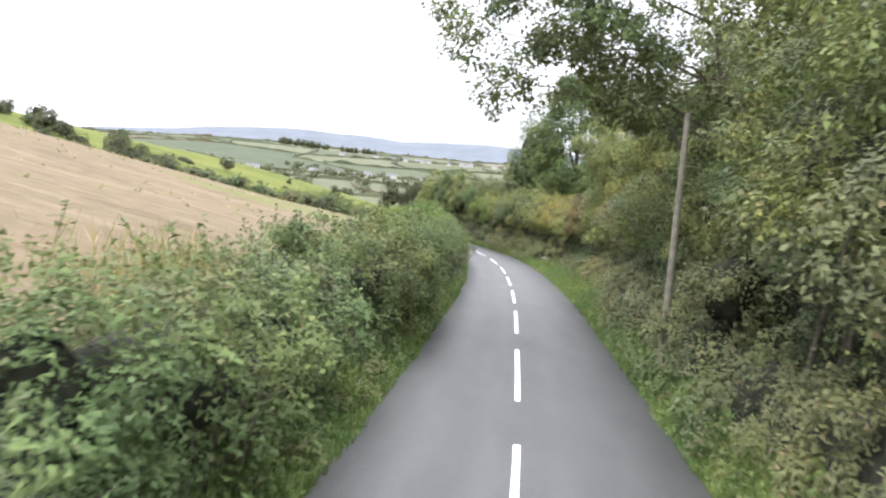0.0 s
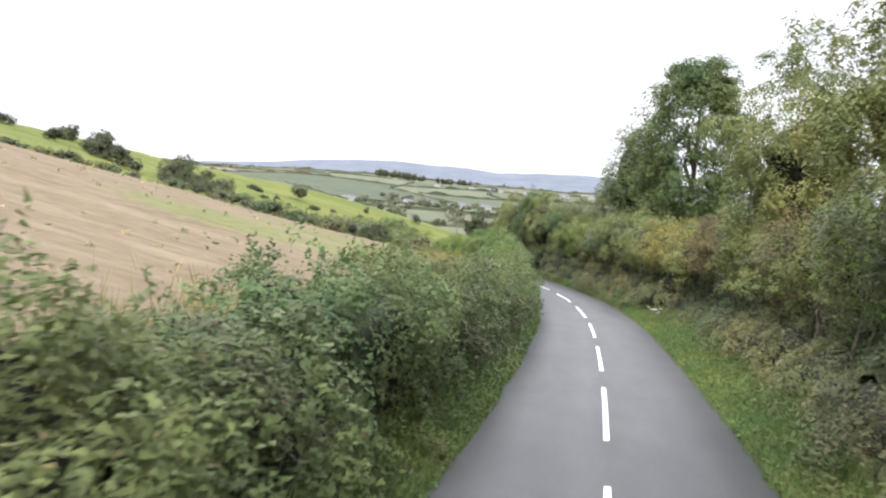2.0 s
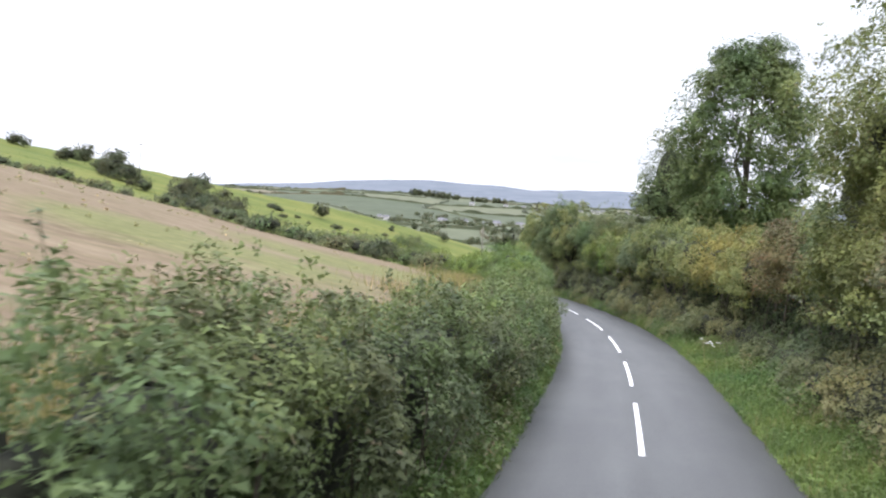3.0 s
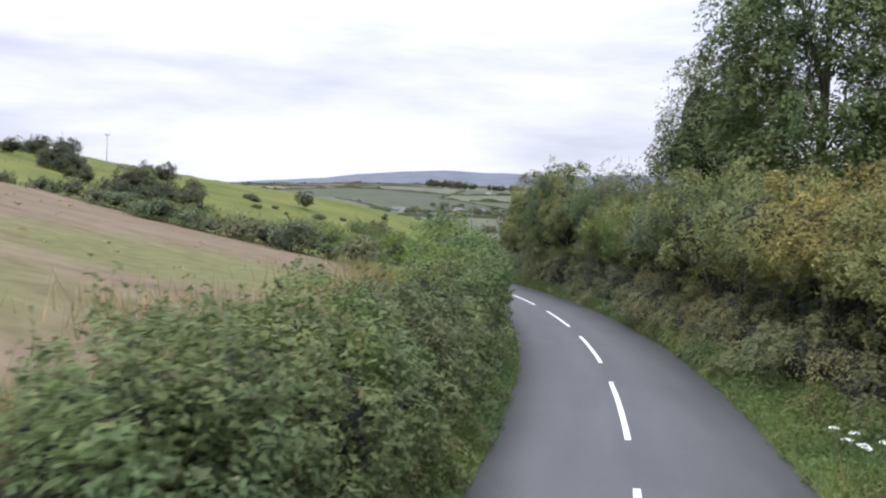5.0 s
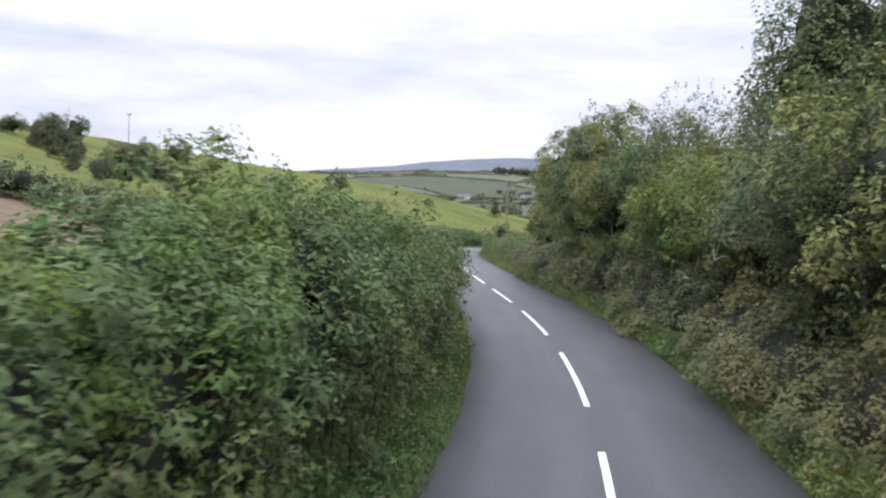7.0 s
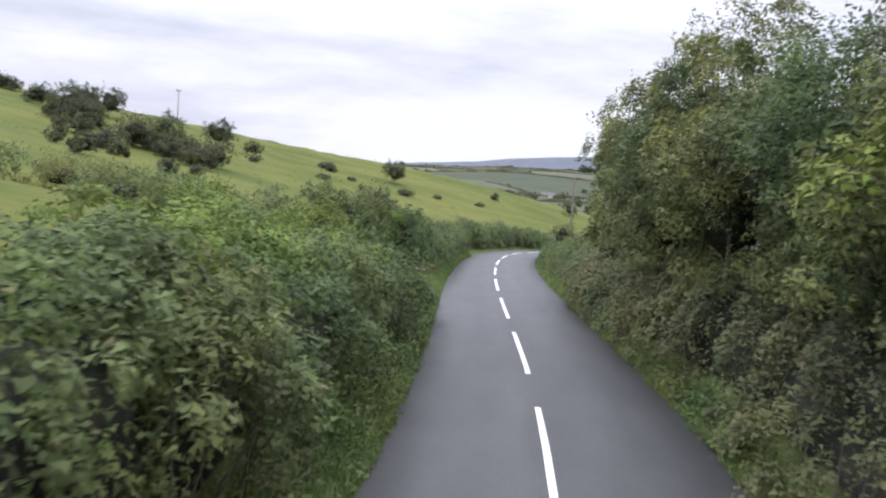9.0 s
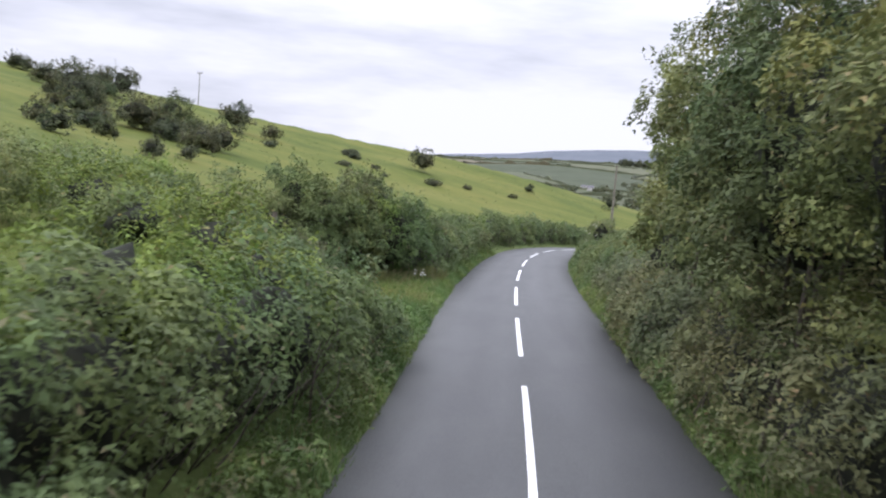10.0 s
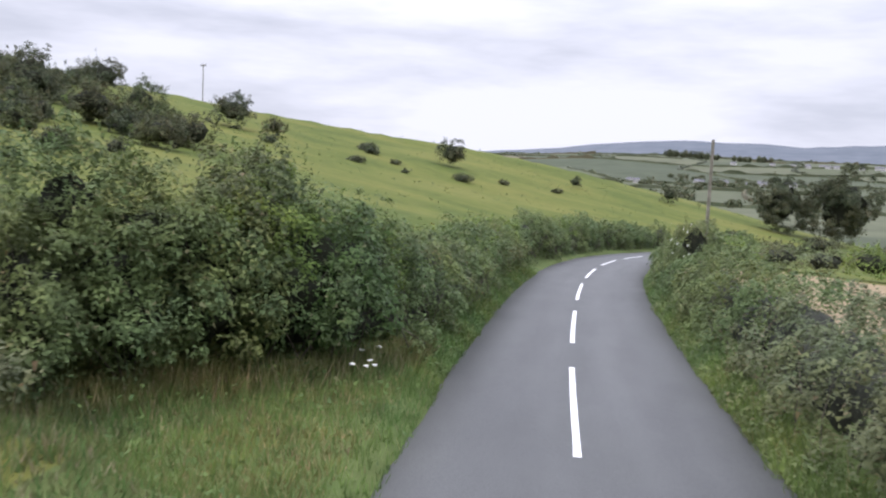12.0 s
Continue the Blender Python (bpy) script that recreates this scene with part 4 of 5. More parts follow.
def hedgerow_bushes():
    rng = np.random.default_rng(5)
    (ax, ay), (bx, by) = HEDGEROW[0], HEDGEROW[2]
    for i in range(96):
        t = (i + rng.uniform(-0.3, 0.3)) / 96
        x, y = ax + (bx - ax) * t, ay + (by - ay) * t
        near = 1 - float(ramp(t, 0.02, 0.32))
        h = rng.uniform(0.5, 1.1) + 0.4 * near
        m, lab = (M_WEED, "low brown bramble in the hedgerow between two fields") if rng.uniform() < 0.6 - 0.2 * near else (M_BANK, "rough olive bush in the hedgerow between two fields") if rng.uniform() < 0.6 else (M_HEDGE, "low green bush in the hedgerow between two fields")
        if i % 9 == 3:
            h, m, lab = h * rng.uniform(1.2, 1.5), M_FAR_LEAF, "dark thorn bush in the hedgerow between two fields"
        bush(on_ground(x + rng.normal(0, 0.4), y + rng.normal(0, 0.4)), h, h * rng.uniform(0.75, 1.0), m, lab, 0.17, 60, 1100 + i, 8, "hedgerow bushes")


hedgerow_bushes()
def scrub():
    """Thorn scrub across the hillside, in scattered clumps."""
    rng = np.random.default_rng(6)
    k = 0
    clumps = ((-84, 139.5, 4.5, 3), (-81, 137.5, 3.4, 2), (-91, 147.5, 3.3, 3), (-97, 158.5, 4.6, 1), (-107, 164.5, 3.7, 3), (-119, 160, 2.6, 3), (-69, 134, 3.5, 3), (-71.5, 140.7, 4.0, 2), (-66, 137.5, 2.4, 3), (-59, 131, 2.5, 2),
              (-61.5, 136.7, 2.7, 3), (-64.5, 133.4, 2.1, 2), (-53, 112, 1.7, 2), (-57.5, 119.5, 1.4, 2), (-63, 123.5, 2.0, 3), (-60, 116, 1.5, 1), (-67, 128, 1.9, 2), (-74, 131, 2.2, 2), (-51, 117.5, 0.9, 0), (-100, 150, 3.0, 2))
    for cx, cy, ch, mates in clumps:
        for i in range(mates + 1):
            a, far = rng.uniform(0, 2 * math.pi), 0.0 if i == 0 else rng.uniform(0.5, 1.0) * ch * 0.75
            h = ch if i == 0 else ch * rng.uniform(0.35, 0.75)
            bush(on_ground(cx + far * math.cos(a), cy + far * math.sin(a)), h, h * rng.uniform(0.48, 0.66), M_FAR_LEAF if rng.uniform() < 0.7 else M_THORN_SHADE, "dark thorn scrub on the pasture hillside", 0.2, 55, 1300 + k, 16, "hillside bushes")
            k += 1
    for x, y, h, r in ((-48, 114.5, 1.3, 0.8), (-50, 119.7, 1.2, 0.8), (-74.5, 177.2, 0.8, 1.1), (-73, 175.4, 0.7, 1.2), (-71.5, 173.6, 0.8, 1.0), (-65.7, 162.6, 0.6, 0.9), (-59.5, 173.5, 0.9, 1.2), (-66.2, 170.4, 0.5, 0.7), (-72.5, 157.2, 0.8, 1.0), (-58, 180, 0.5, 0.7), (-62, 166, 0.4, 0.6), (-54, 186, 0.5, 0.7)):
        bush(on_ground(x, y), h, r, M_FAR_LEAF, "low dark gorse clump on the pasture", 0.16, 90, 1380 + k, 6, "gorse clumps")
        k += 1


scrub()


def tussocks():
    """Rough tufts of rank grass over the pasture, and weeds over the stubble."""
    rng = np.random.default_rng(61)
    for name, mat, box_, side, n, label in (("pasture_tussocks", M_HEDGE, (-125, -20, 95, 250), 1, 2600, "rank grass tussocks across the green pasture"), ("stubble_weeds", M_HAY, (-60, -5, 8, 100), -1, 520, "brown weed tufts across the stubble")):
        x, y = rng.uniform(box_[0], box_[1], n), rng.uniform(box_[2], box_[3], n)
        s, o, _ = road_coords(x, y)
        ok = (hedgerow_side(x, y) * side > 1.5) & (o > 7.5) & (lattice(x / 9, y / 9, seed=int(n)) > -0.15)
        x, y = x[ok], y[ok]
        c = np.stack([x, y, ground_height(x, y)], -1)
        rad = rng.uniform(0.08, 0.26, len(x))
        p, nrm = clump_leaves(c, rad, np.tile([0, 0, 0.4], (len(x), 1)), np.full(len(x), 16), rng, 0.7)
        thing(name, leaves(name, p, nrm, 0.13, mat, wide=0.6), label=label, category="grass", kind="stuff")


tussocks()


# ---- verge growth ----
def verge(side, s0, s1, label):
    """Grass and weeds between the asphalt and the hedge, thicker towards the hedge."""
    n = int((s1 - s0) * 900)
    s = RNG.uniform(s0, s1, n)
    room = (pull_in(s) if side > 0 else wide_verge(s)) + 0.8
    s = s[RNG.uniform(0, 1, n) < np.minimum(room / 2.2, 1) + 0.15]
    n = len(s)
    edge = 2.2 if side > 0 else 2.4
    back = (face_left(s) if side > 0 else face_right(s)) + 0.25
    u = RNG.uniform(0, 1, n) ** 1.2
    o = edge - 0.05 + (back - edge) * u + 0.06 * lattice(s / 0.7, 0.5, seed=61 + int(side))
    x, y, _ = along(s, side * o)
    z = ground_height(x, y)
    weed = RNG.uniform(0, 1, n) < np.where((pull_in(s) > 0.6) & (side > 0), 0.10, 0.45)
    hgt = RNG.uniform(0.02, 1.0, n) * (0.12 + 0.6 * u ** 1.3) * (1 + 0.7 * lattice(s / 1.5, u * 2, seed=66))
    p = np.stack([x, y, z + np.maximum(hgt, 0.02)], -1)
    up = np.zeros((n, 3)) + [0, 0, 1.0]
    thing("verge_weeds", leaves("verge_weeds", p[weed], up[weed] + RNG.normal(0, 0.3, (weed.sum(), 3)), 0.08, M_HERB if side > 0 or s0 < 60 else M_HEDGE), label="low green weeds and nettles along the road edge", category="weeds", kind="stuff")
    g = ~weed
    m = g.sum()
    tall = RNG.uniform(0.12, 0.32, m) * (0.8 + 0.9 * u[g])
    way = unit(np.stack([RNG.normal(0, 0.35, m), RNG.normal(0, 0.35, m), np.ones(m)], -1))
    a = RNG.uniform(0, math.pi, m)
    sidev = np.stack([np.cos(a), np.sin(a), 0 * a], -1) * 0.011
    root = np.stack([x[g], y[g], z[g] - 0.02], -1)
    tip = root + way * tall[:, None]
    v = np.stack([root - sidev, root + sidev, tip], 1).reshape(-1, 3)
    thing("verge_grass", mesh_from("verge_grass", v, np.arange(3 * m).reshape(-1, 3), [M_GRASS]), label=label, category="grass", kind="stuff")


for a, b in ((-20, 20), (20, 60), (60, 96), (96, 130)):
    verge(1, a, b, "rough green grass along the road edge")
    verge(-1, a, b, "rough green grass along the foot of the bank")


def hedge_foot():
    """Clumps of nettles, docks and dry weeds where the hedge meets the verge."""
    rng = np.random.default_rng(91)
    for side, s0, s1 in ((1, -16, 30), (1, 30, 90), (-1, -16, 30), (-1, 30, 98)):
        n = int((s1 - s0) * 7)
        s = rng.uniform(s0, s1, n)
        edge = 2.3 if side > 0 else 2.5
        back = face_left(s) if side > 0 else face_right(s)
        o = np.maximum(back - 0.05 - np.abs(rng.normal(0, 0.28, n)), edge)
        x, y, _ = along(s, side * o)
        rad = rng.uniform(0.08, 0.24, n)
        c = np.stack([x, y, ground_height(x, y) + rad * rng.uniform(0.3, 1.6, n)], -1)
        for mat, pick, label in ((M_HERB, rng.uniform(0, 1, n) < 0.6, "green nettles and docks at the hedge foot"), (M_WEED, rng.uniform(0, 1, n) < 0.4, "dry brown weeds at the hedge foot")):
            p, nrm = clump_leaves(c[pick], rad[pick] * 1.2, np.tile([0, 0, 0.3], (int(pick.sum()), 1)), np.full(int(pick.sum()), 42), rng, 1.2)
            thing("hedge_foot_weeds", leaves("hedge_foot_weeds", p, nrm, 0.075, mat, wide=0.7), label=label, category="weeds", kind="stuff")


hedge_foot()


def gateway():
    """Long grass over the field gateway, and the brambles behind it."""
    rng = np.random.default_rng(71)
    for s0, s1, o1, n, mat, label in ((89, 99, 13, 17000, M_GRASS, "rank green grass on the slope beside a field gateway"), (97, 106, 9, 20000, M_HAY, "long rough grass over a field gateway")):
        s, o = rng.uniform(s0, s1, n), rng.uniform(2.6, o1, n)
        x, y, _ = along(s, o)
        z = ground_height(x, y)
        tall = rng.uniform(0.08, 0.30, n) * (1 + 0.6 * lattice(x / 1.2, y / 1.2, seed=5)) * (0.75 if mat is M_GRASS else 0.6)
        way = unit(np.stack([rng.normal(0, 0.4, n), rng.normal(0, 0.4, n), np.ones(n)], -1))
        a = rng.uniform(0, math.pi, n)
        w = np.stack([np.cos(a), np.sin(a), 0 * a], -1) * 0.014
        root = np.stack([x, y, z - 0.02], -1)
        v = np.stack([root - w, root + w, root + way * tall[:, None]], 1).reshape(-1, 3)
        thing("gateway_grass", mesh_from("gateway_grass", v, np.arange(3 * n).reshape(-1, 3), [mat]), label=label, category="grass", kind="stuff")
    # taller drying grass against the foot of the hedge
    n = 7000
    s = rng.uniform(99.5, 108, n)
    o = face_left(s) + 0.25 - np.abs(rng.normal(0, 0.5, n))
    s, o = s[o > 2.6], o[o > 2.6]
    n = len(s)
    x, y, _ = along(s, o)
    root = np.stack([x, y, ground_height(x, y) - 0.02], -1)
    way = unit(np.stack([rng.normal(0, 0.3, n), rng.normal(0, 0.3, n), np.ones(n)], -1))
    a = rng.uniform(0, math.pi, n)
    w = np.stack([np.cos(a), np.sin(a), 0 * a], -1) * 0.013
    v = np.stack([root - w, root + w, root + way * rng.uniform(0.2, 0.65, n)[:, None]], 1).reshape(-1, 3)
    thing("tall_grass", mesh_from("tall_grass", v, np.arange(3 * n).reshape(-1, 3), [M_HAY]), label="tall drying grass against the hedge foot", category="grass", kind="stuff")
    for i, (s, o, h, r, m) in enumerate(((103.0, 9.6, 2.4, 1.6, M_HEDGE), (103.2, 12.2, 2.2, 1.7, M_BRIGHT), (102.8, 14.8, 2.0, 1.6, M_HEDGE), (102.2, 17.5, 2.0, 1.7, M_OLIVE), (101.5, 20.5, 1.8, 1.7, M_HEDGE), (94.8, 8.0, 0.8, 0.9, M_BANK), (98.4, 5.9, 0.7, 0.8, M_WEED), (97.6, 7.6, 0.8, 1.0, M_BANK), (99.6, 7.4, 0.9, 0.8, M_IVY))):
        bush(on_road(s, o), h, r, m, "bramble thicket beside the field gateway", 0.095, 165, 1700 + i, 24, "gateway brambles", core=0.36)
    for i, (s, o, h, r, m) in enumerate(((89.5, 5.6, 2.1, 1.3, M_BRIGHT), (91.0, 7.4, 2.0, 1.4, M_HEDGE), (92.6, 5.6, 1.5, 1.2, M_HEDGE), (93.6, 9.4, 2.0, 1.5, M_BRIGHT), (95.6, 10.4, 1.9, 1.5, M_HEDGE), (97.4, 11.6, 1.9, 1.5, M_OLIVE), (92.2, 11.4, 2.0, 1.5, M_HEDGE), (99.2, 12.6, 1.9, 1.4, M_BRIGHT), (92.0, 4.2, 0.9, 0.9, M_HEDGE), (93.4, 4.6, 0.6, 0.8, M_WEED), (94.4, 6.8, 0.7, 0.9, M_BANK), (96.4, 7.8, 0.9, 0.9, M_WEED))):
        bush(on_road(s, o), h, r, m, "rank green bramble spreading up the slope", 0.095, 170, 1740 + i, 26, "gateway brambles", core=0.36)
    post = empty("gate_post", on_road(98.5, 6.7), "weathered wooden gate post in the grass", "post")
    px, py, pz = on_road(98.5, 6.7)
    part("shaft", mesh_from("gate_post", *tube([(px, py, pz - 0.2), (px, py, pz + 0.6), (px + 0.02, py, pz + 1.25)], [0.075, 0.072, 0.065], 8), [M_BARK], True), post)


gateway()


def field_margin():
    """Long pale grass between the hedge and the stubble."""
    rng = np.random.default_rng(81)
    n = 34000
    s = rng.uniform(0, 74, n)
    o = 4.4 + 0.4 * rng.uniform(0, 1, n) + np.abs(rng.normal(0, 1.5, n)) * (1 + 0.5 * lattice(s / 6, 0.5, seed=82))
    x, y, _ = along(s, o)
    root = np.stack([x, y, ground_height(x, y) - 0.02], -1)
    tall = rng.uniform(0.25, 0.85, n) * (1 + 0.35 * lattice(x / 1.6, y / 1.6, seed=83))
    way = unit(np.stack([rng.normal(0, 0.28, n), rng.normal(0, 0.28, n), np.ones(n)], -1))
    a = rng.uniform(0, math.pi, n)
    w = np.stack([np.cos(a), np.sin(a), 0 * a], -1) * 0.016
    v = np.stack([root - w, root + w, root + way * tall[:, None]], 1).reshape(-1, 3)
    thing("field_margin_grass", mesh_from("field_margin_grass", v, np.arange(3 * n).reshape(-1, 3), [M_HAY]), label="long pale seeding grass along the stubble field's edge", category="grass", kind="stuff")


field_margin()


def telegraph_pole(at, height, lean, label, radius=0.12, cross=0.0):
    """A round tapered pole; cross: the length of its cross-arm, with an insulator at each end."""
    ob = empty("telegraph_pole", at, label, "pole", "telegraph poles")
    x, y, z = at
    t = np.linspace(0, 1, 8)
    pts = np.stack([x + lean[0] * t, y + lean[1] * t, z - 0.2 + (height + 0.2) * t], -1)
    part("shaft", mesh_from("shaft", *tube(pts, radius * (1 - 0.3 * t), 10), [M_POLE], True), ob)
    if cross:
        top = pts[-1] - [0, 0, 0.25]
        part("crossarm", mesh_from("crossarm", *tube([top - [cross / 2, 0, 0], top, top + [cross / 2, 0, 0]], [0.07, 0.08, 0.07], 6), [M_POLE]), ob)
        for k in (-0.45, 0.45):
            foot = top + [cross * k, 0, 0.05]
            part("insulator", mesh_from("insulator", *tube([foot, foot + [0, 0, 0.12], foot + [0, 0, 0.25]], [0.04, 0.07, 0.04], 6), [M_METAL], True), ob)
    return ob


telegraph_pole(on_road(6.4, -2.9), 5.35, (-0.12, -0.3), "weathered grey wooden telegraph pole in the hedge bank", 0.08)
telegraph_pole(on_road(126.5, -4.5), 5.4, (0.03, 0.0), "weathered wooden telegraph pole behind the low hedge", 0.08)
telegraph_pole(on_ground(-108.8, 185.3), 5.2, (0.1, 0.0), "thin distant telegraph pole on the hilltop", 0.075, 1.0)

# ---- the far side of the valley ----
def far_hedgerows():
    """Dark hedges along the edges of the far fields, one joined mesh."""
    rng = np.random.default_rng(31)
    vs, fs, k = [], [], 0

    def strip(x, y):
        nonlocal k
        z = ground_height(x, y)
        d = unit(np.stack([np.gradient(x), np.gradient(y)], -1))
        w = 3.0 + 1.5 * rng.uniform(-1, 1, len(x))
        h = 3.6 + 1.6 * rng.uniform(-1, 1, len(x)) + 5 * (rng.uniform(0, 1, len(x)) > 0.9)
        left, right = np.stack([x - d[:, 1] * w, y + d[:, 0] * w], -1), np.stack([x + d[:, 1] * w, y - d[:, 0] * w], -1)
        rows = [np.c_[left, z - 1], np.c_[left * 0.7 + right * 0.3, z + h], np.c_[left * 0.3 + right * 0.7, z + h * 0.95], np.c_[right, z - 1]]
        v = np.stack(rows, 1).reshape(-1, 3)
        vs.append(v)
        fs.append(grid_faces(len(x), 4) + k)
        k += len(v)

    def to_plan(ux, vy):
        a, b = ux * 230.0, vy * 330.0
        return 0.94 * a - 0.34 * b, 0.34 * a + 0.94 * b

    for row in range(1, 12):
        for c in range(-10, 7):
            if rng.uniform() < 0.16:
                continue
            t = np.linspace(c, c + 1, 15)
            strip(*to_plan(t, row - 0.25 * np.sin(t * 1.1)))
    for c in range(-10, 7):
        for row in range(1, 11):
            if rng.uniform() < 0.22:
                continue
            t = np.linspace(row, row + 1, 15)
            strip(*to_plan(c - 0.22 * np.sin(t * 2.3), t))
    v, f = np.concatenate(vs), np.concatenate(fs)
    mid = v[f].mean(1)
    keep = (np.hypot(mid[:, 0], mid[:, 1]) > 900) & (mid[:, 1] < 3500)
    thing("far_hedgerow", mesh_from("far_hedgerow", v, f[keep], [M_FAR_LEAF], False), label="dark hedgerows between the distant fields", category="hedgerow", kind="stuff")


far_hedgerows()


def far_wood(name, spots, label, leaf, per=90):
    """A joined wood: each spot is x, y, height and breadth."""
    rng = np.random.default_rng(len(spots))
    pp, nn = [], []
    for x, y, h, r in spots:
        z = float(ground_height(np.array([x]), np.array([y]))[0])
        d = unit(rng.normal(0, 1, (per, 3)))
        rad = rng.uniform(0.55, 1.05, per)[:, None]
        pp.append(np.array([x, y, z + h * 0.5]) + d * rad * [r, r, h * 0.55])
        nn.append(d + [0, 0, 0.5])
    thing(name, leaves(name, np.concatenate(pp), np.concatenate(nn), leaf, M_FAR_LEAF, wide=1.2), label=label, category="trees", kind="stuff")


def copse(a, b, n, h, seed):
    rng = np.random.default_rng(seed)
    t = np.linspace(0, 1, n)
    return [(a[0] + (b[0] - a[0]) * k + rng.normal(0, 6), a[1] + (b[1] - a[1]) * k + rng.normal(0, 12), h * rng.uniform(0.75, 1.15), h * rng.uniform(0.35, 0.55)) for k in t]


far_wood("copse", copse((-752, 2660), (-612, 2660), 22, 20, 1), "dark distant copse on the far slope", 5.0)
far_wood("copse", copse((-560, 2660), (-465, 2660), 14, 15, 2), "dark distant copse beside pale fields", 5.0)


def valley_trees():
    rng = np.random.default_rng(9)
    spots = []
    for i in range(330):
        r = rng.uniform(820, 1750)
        a = math.radians(rng.uniform(-24, 20))
        belt = lattice(np.array([r / 130]), np.array([a * 9]), seed=4)[0]
        if belt < 0.05 and rng.uniform() < 0.75:
            continue
        spots.append((-math.sin(-a) * r, math.cos(a) * r, rng.uniform(6, 13), rng.uniform(5, 11)))
    far_wood("valley_trees", spots, "grey green trees along the valley floor", 3.2, 70)
    edge = []
    for i in range(150):
        r = rng.uniform(420, 820)
        a = math.radians(rng.uniform(-20, 26))
        if lattice(np.array([r / 60]), np.array([a * 14]), seed=14)[0] < 0.1:
            continue
        edge.append((math.sin(a) * r, math.cos(a) * r, rng.uniform(4, 9), rng.uniform(3, 7)))
    far_wood("valley_trees", edge, "dark trees and thickets below the hill", 2.0, 80)


valley_trees()
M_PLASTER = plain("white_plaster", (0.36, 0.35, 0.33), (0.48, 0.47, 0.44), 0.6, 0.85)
M_SLATE = plain("slate_roof", (0.10, 0.10, 0.115), (0.17, 0.165, 0.17), 1.5, 0.7)
M_GLASS = plain("dark_window", (0.02, 0.025, 0.03), (0.05, 0.055, 0.06), 2.0, 0.2)


def box(x0, x1, y0, y1, z0, z1):
    v = np.array([(x, y, z) for x in (x0, x1) for y in (y0, y1) for z in (z0, z1)], float)
    return v, np.array([(0, 1, 3, 2), (4, 6, 7, 5), (0, 4, 5, 1), (2, 3, 7, 6), (0, 2, 6, 4), (1, 5, 7, 3)])


def house(at, turn, long, deep, tall):
    """A small far house: walls, pitched roof with a chimney, windows."""
    ob = new("house")
    ob.matrix_world = pose(*at, 0, 0, turn)
    tagged(ob, "small distant white plastered house with a slate roof", "house", "village houses")

    def add(name, v, f, mat, parent=ob):
        o = new(name, mesh_from(name, v, f, [mat]))
        o.parent = parent
        return o

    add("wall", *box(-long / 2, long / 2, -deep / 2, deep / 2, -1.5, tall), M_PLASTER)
    e, r = deep / 2 + 0.4, tall + deep * 0.42
    l = long / 2 + 0.3
    v = np.array([(-l, -e, tall - 0.15), (l, -e, tall - 0.15), (l, e, tall - 0.15), (-l, e, tall - 0.15), (-l, 0, r), (l, 0, r)], float)
    roof = add("roof", v, np.array([(0, 1, 5, 4), (2, 3, 4, 5), (0, 4, 3, 3), (1, 2, 5, 5)])[:2], M_SLATE)
    gable = np.array([(-l + 0.35, -e + 0.4, tall), (-l + 0.35, e - 0.4, tall), (-l + 0.35, 0, r - 0.3), (l - 0.35, -e + 0.4, tall), (l - 0.35, e - 0.4, tall), (l - 0.35, 0, r - 0.3)], float)
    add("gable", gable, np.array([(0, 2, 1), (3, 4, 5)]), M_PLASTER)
    add("chimney", *box(long / 2 - 1.4, long / 2 - 0.5, -0.4, 0.4, r - 0.8, r + 1.0), M_SLATE, roof)
    for i in range(3):
        x = -long / 2 + long * (i + 0.5) / 3
        for z in (1.0, 3.6):
            if z + 1.2 < tall:
                add("window", *box(x - 0.5, x + 0.5, -deep / 2 - 0.05, -deep / 2 + 0.1, z, z + 1.2), M_GLASS)


def village():
    rng = np.random.default_rng(17)
    for cx, cy, n, spread in ((-345, 1555, 8, 60), (-240, 1575, 5, 50), (-335, 2280, 9, 95), (-190, 2310, 7, 80)):
        for i in range(n):
            x, y = cx + rng.normal(0, spread), cy + rng.normal(0, 25)
            house(on_ground(x, y), rng.uniform(-25, 25), rng.uniform(9, 14), rng.uniform(6, 8), rng.uniform(4.5, 6.0))


village()

# ---- beyond the low hedge ----
for x, y, h, r, sd in ((-26.5, 214.0, 10.5, 4.3, 41), (-33.4, 212.0, 8.2, 3.0, 42)):
    bush(on_ground(x, y), h, r, M_FAR_LEAF, "large dark round tree beyond the field", 0.26, 95, sd, 26, "field trees", 0.46)


def field_edge():
    """The hedge along the far side of the bare field."""
    rng = np.random.default_rng(44)
    for i in range(17):
        at = on_road(143.5 + 0.12 * i + rng.uniform(-0.5, 0.5), -6.5 - 2.3 * i)
        h = rng.uniform(1.5, 2.1)
        bush(at, h, rng.uniform(1.3, 1.7), M_BANK if i % 3 else M_BRIGHT, "green bush in the hedge of a bare field", 0.17, 42, 1500 + i, 14, "field hedge")
    for i in range(22):
        at = on_ground(-33 + 4.2 * i + rng.uniform(-1, 1), 182 + 0.5 * i + rng.uniform(-1.5, 1.5))
        bush(at, rng.uniform(1.3, 2.2), rng.uniform(1.6, 2.4), M_FAR_LEAF, "dark bush in a hedge across the lower field", 0.26, 24, 1540 + i, 10, "field hedge")


field_edge()


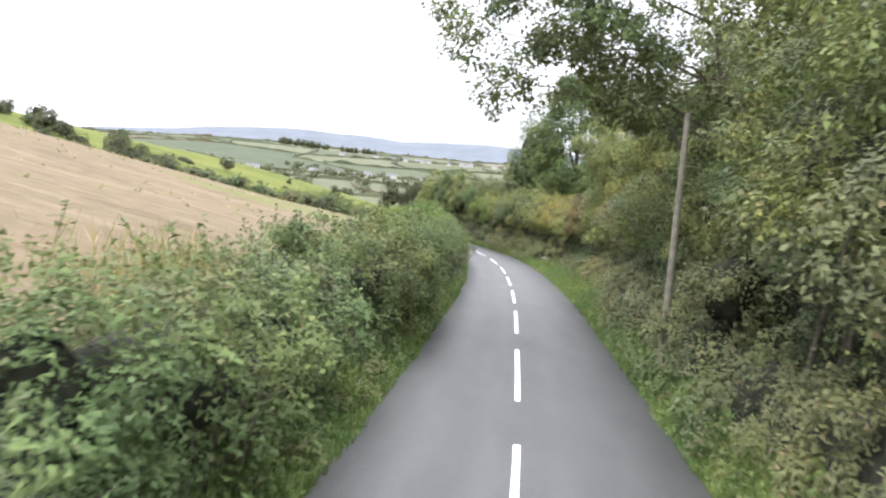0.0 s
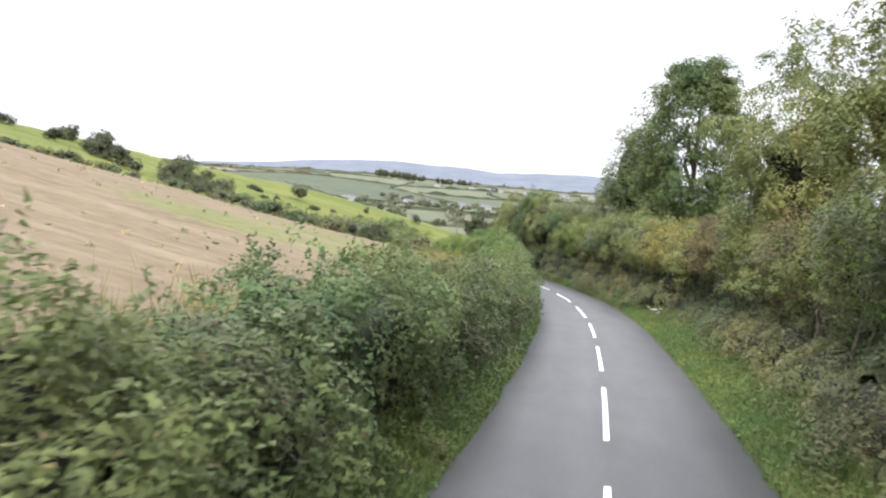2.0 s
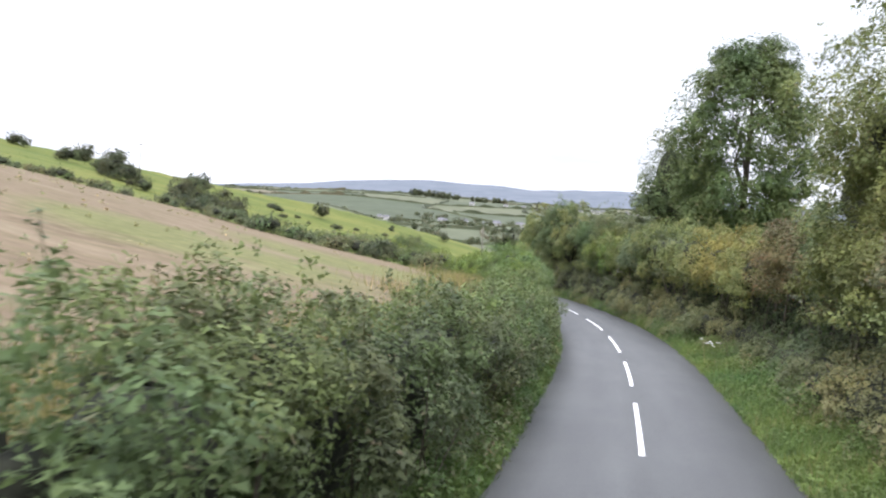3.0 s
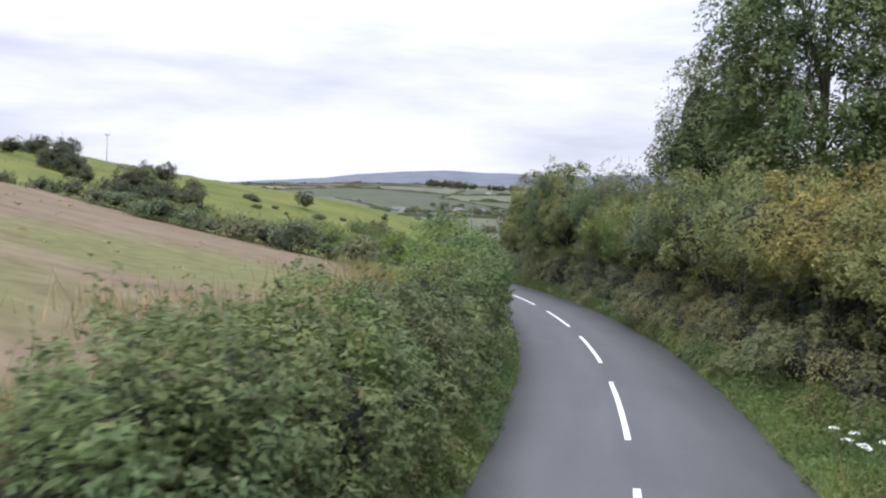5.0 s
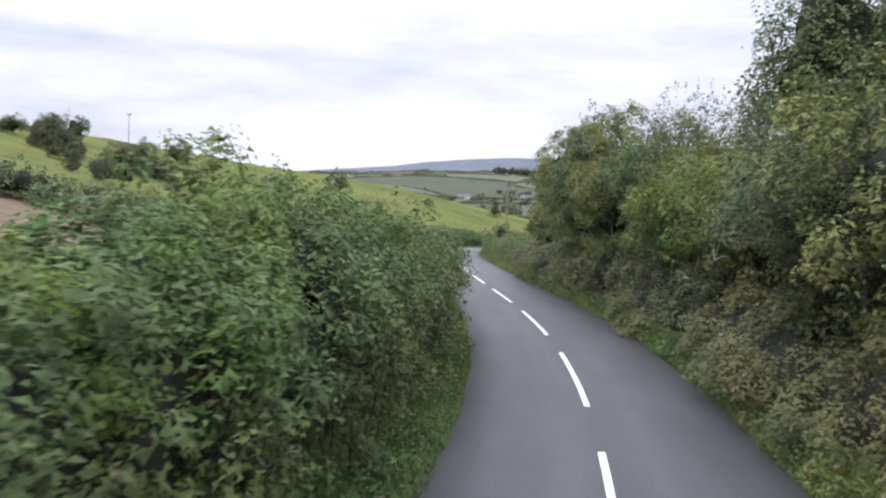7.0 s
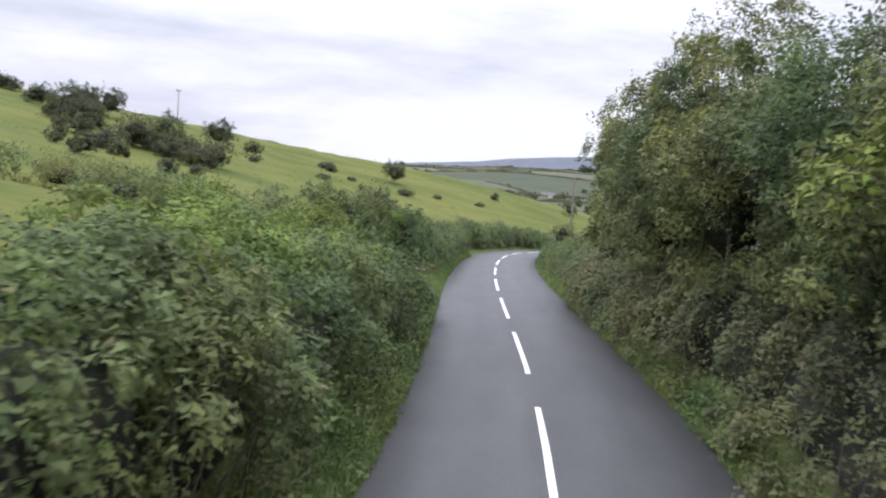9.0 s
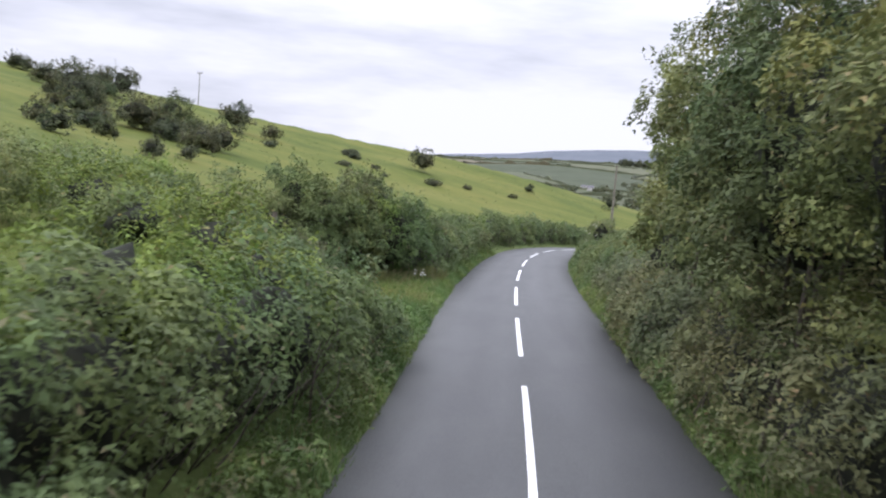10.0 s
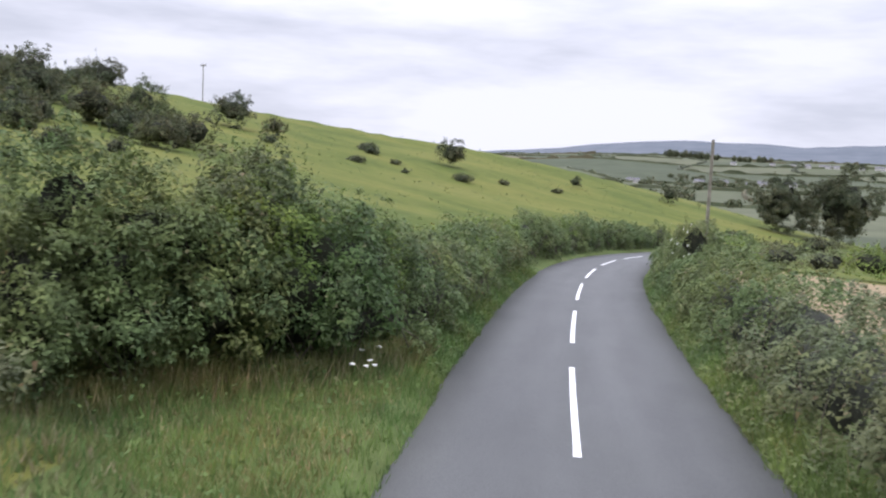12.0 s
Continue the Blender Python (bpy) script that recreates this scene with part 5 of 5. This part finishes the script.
# ---- small things ----
def umbel_plant(at, height, heads, seed, label, size=0.075):
    rng = np.random.default_rng(seed)
    ob = empty("umbel_flower", at, label, "flower", "white verge flowers")
    x, y, z = at
    stems = []
    for i in range(heads):
        top = np.array([x + rng.normal(0, 0.16), y + rng.normal(0, 0.16), z + height * rng.uniform(0.8, 1.0)])
        stems.append(tube(np.stack([[x, y, z - 0.05], (np.array([x, y, z]) + top) / 2 + rng.normal(0, 0.02, 3), top]), [0.008, 0.007, 0.005], 5))
        n = 40
        a, r = rng.uniform(0, 2 * math.pi, n), size * np.sqrt(rng.uniform(0, 1, n))
        p = np.stack([top[0] + r * np.cos(a), top[1] + r * np.sin(a), top[2] + 0.02 - r * r * 2 + rng.normal(0, 0.006, n)], -1)
        part("flower_head", leaves("flower_head", p, np.zeros((n, 3)) + [0, 0, 1.5], 0.03, M_PETAL, wide=0.9), ob, "flat white flower head")
    part("stem", mesh_from("stem", *joined(stems), [M_GRASS], True), ob)


umbel_plant(on_road(45.0, -2.6), 0.95, 4, 3, "white flowering cow parsley on the grass verge")
umbel_plant(on_road(44.6, -2.75), 0.8, 2, 4, "white flowering cow parsley on the grass verge")
umbel_plant(on_road(104.5, 3.2), 0.45, 4, 5, "small white yarrow in the grassy pull-in", 0.04)
umbel_plant(on_road(105.8, 3.6), 0.40, 4, 6, "small white yarrow in the grassy pull-in", 0.04)
umbel_plant(on_road(110.5, 2.7), 0.40, 3, 7, "small white yarrow beside the road", 0.045)


def dead_branch(at, ends, label):
    ob = empty("dead_branch", at, label, "branch")
    a = np.array(at)
    for i, e in enumerate(ends):
        e = np.array(e)
        m = a + e * 0.5 + [0.0, 0.03, 0.05]
        part("twig", mesh_from("twig", *tube(np.stack([a, m, a + e]), [0.013, 0.010, 0.005], 6), [M_DEADWOOD], True), ob)


x, y, z = along(71.4, -2.75)
dead_branch((float(x), float(y), float(z) + 1.9), ((-0.3, -0.05, 0.16), (0.15, 0.15, -0.1), (-0.2, 0.1, -0.06)), "bleached dead branch sticking out of the bank")
x, y, z = along(70.0, -2.95)
dead_branch((float(x), float(y), float(z) + 2.4), ((-0.14, 0.2, 0.4), (0.1, 0.2, 0.5), (-0.06, -0.1, 0.55), (0.3, -0.1, 0.1)), "bare pale twigs poking out of the hedge")
x, y, z = along(71.0, -3.1)
dead_branch((float(x), float(y), float(z) + 3.9), ((0.1, -0.15, 0.3), (-0.15, 0.1, -0.25)), "short bleached dead branch high in the hedge")
telegraph_pole(on_ground(-98, 268), 8.0, (0.0, 0.0), "thin far telegraph pole beyond the hill", 0.12)
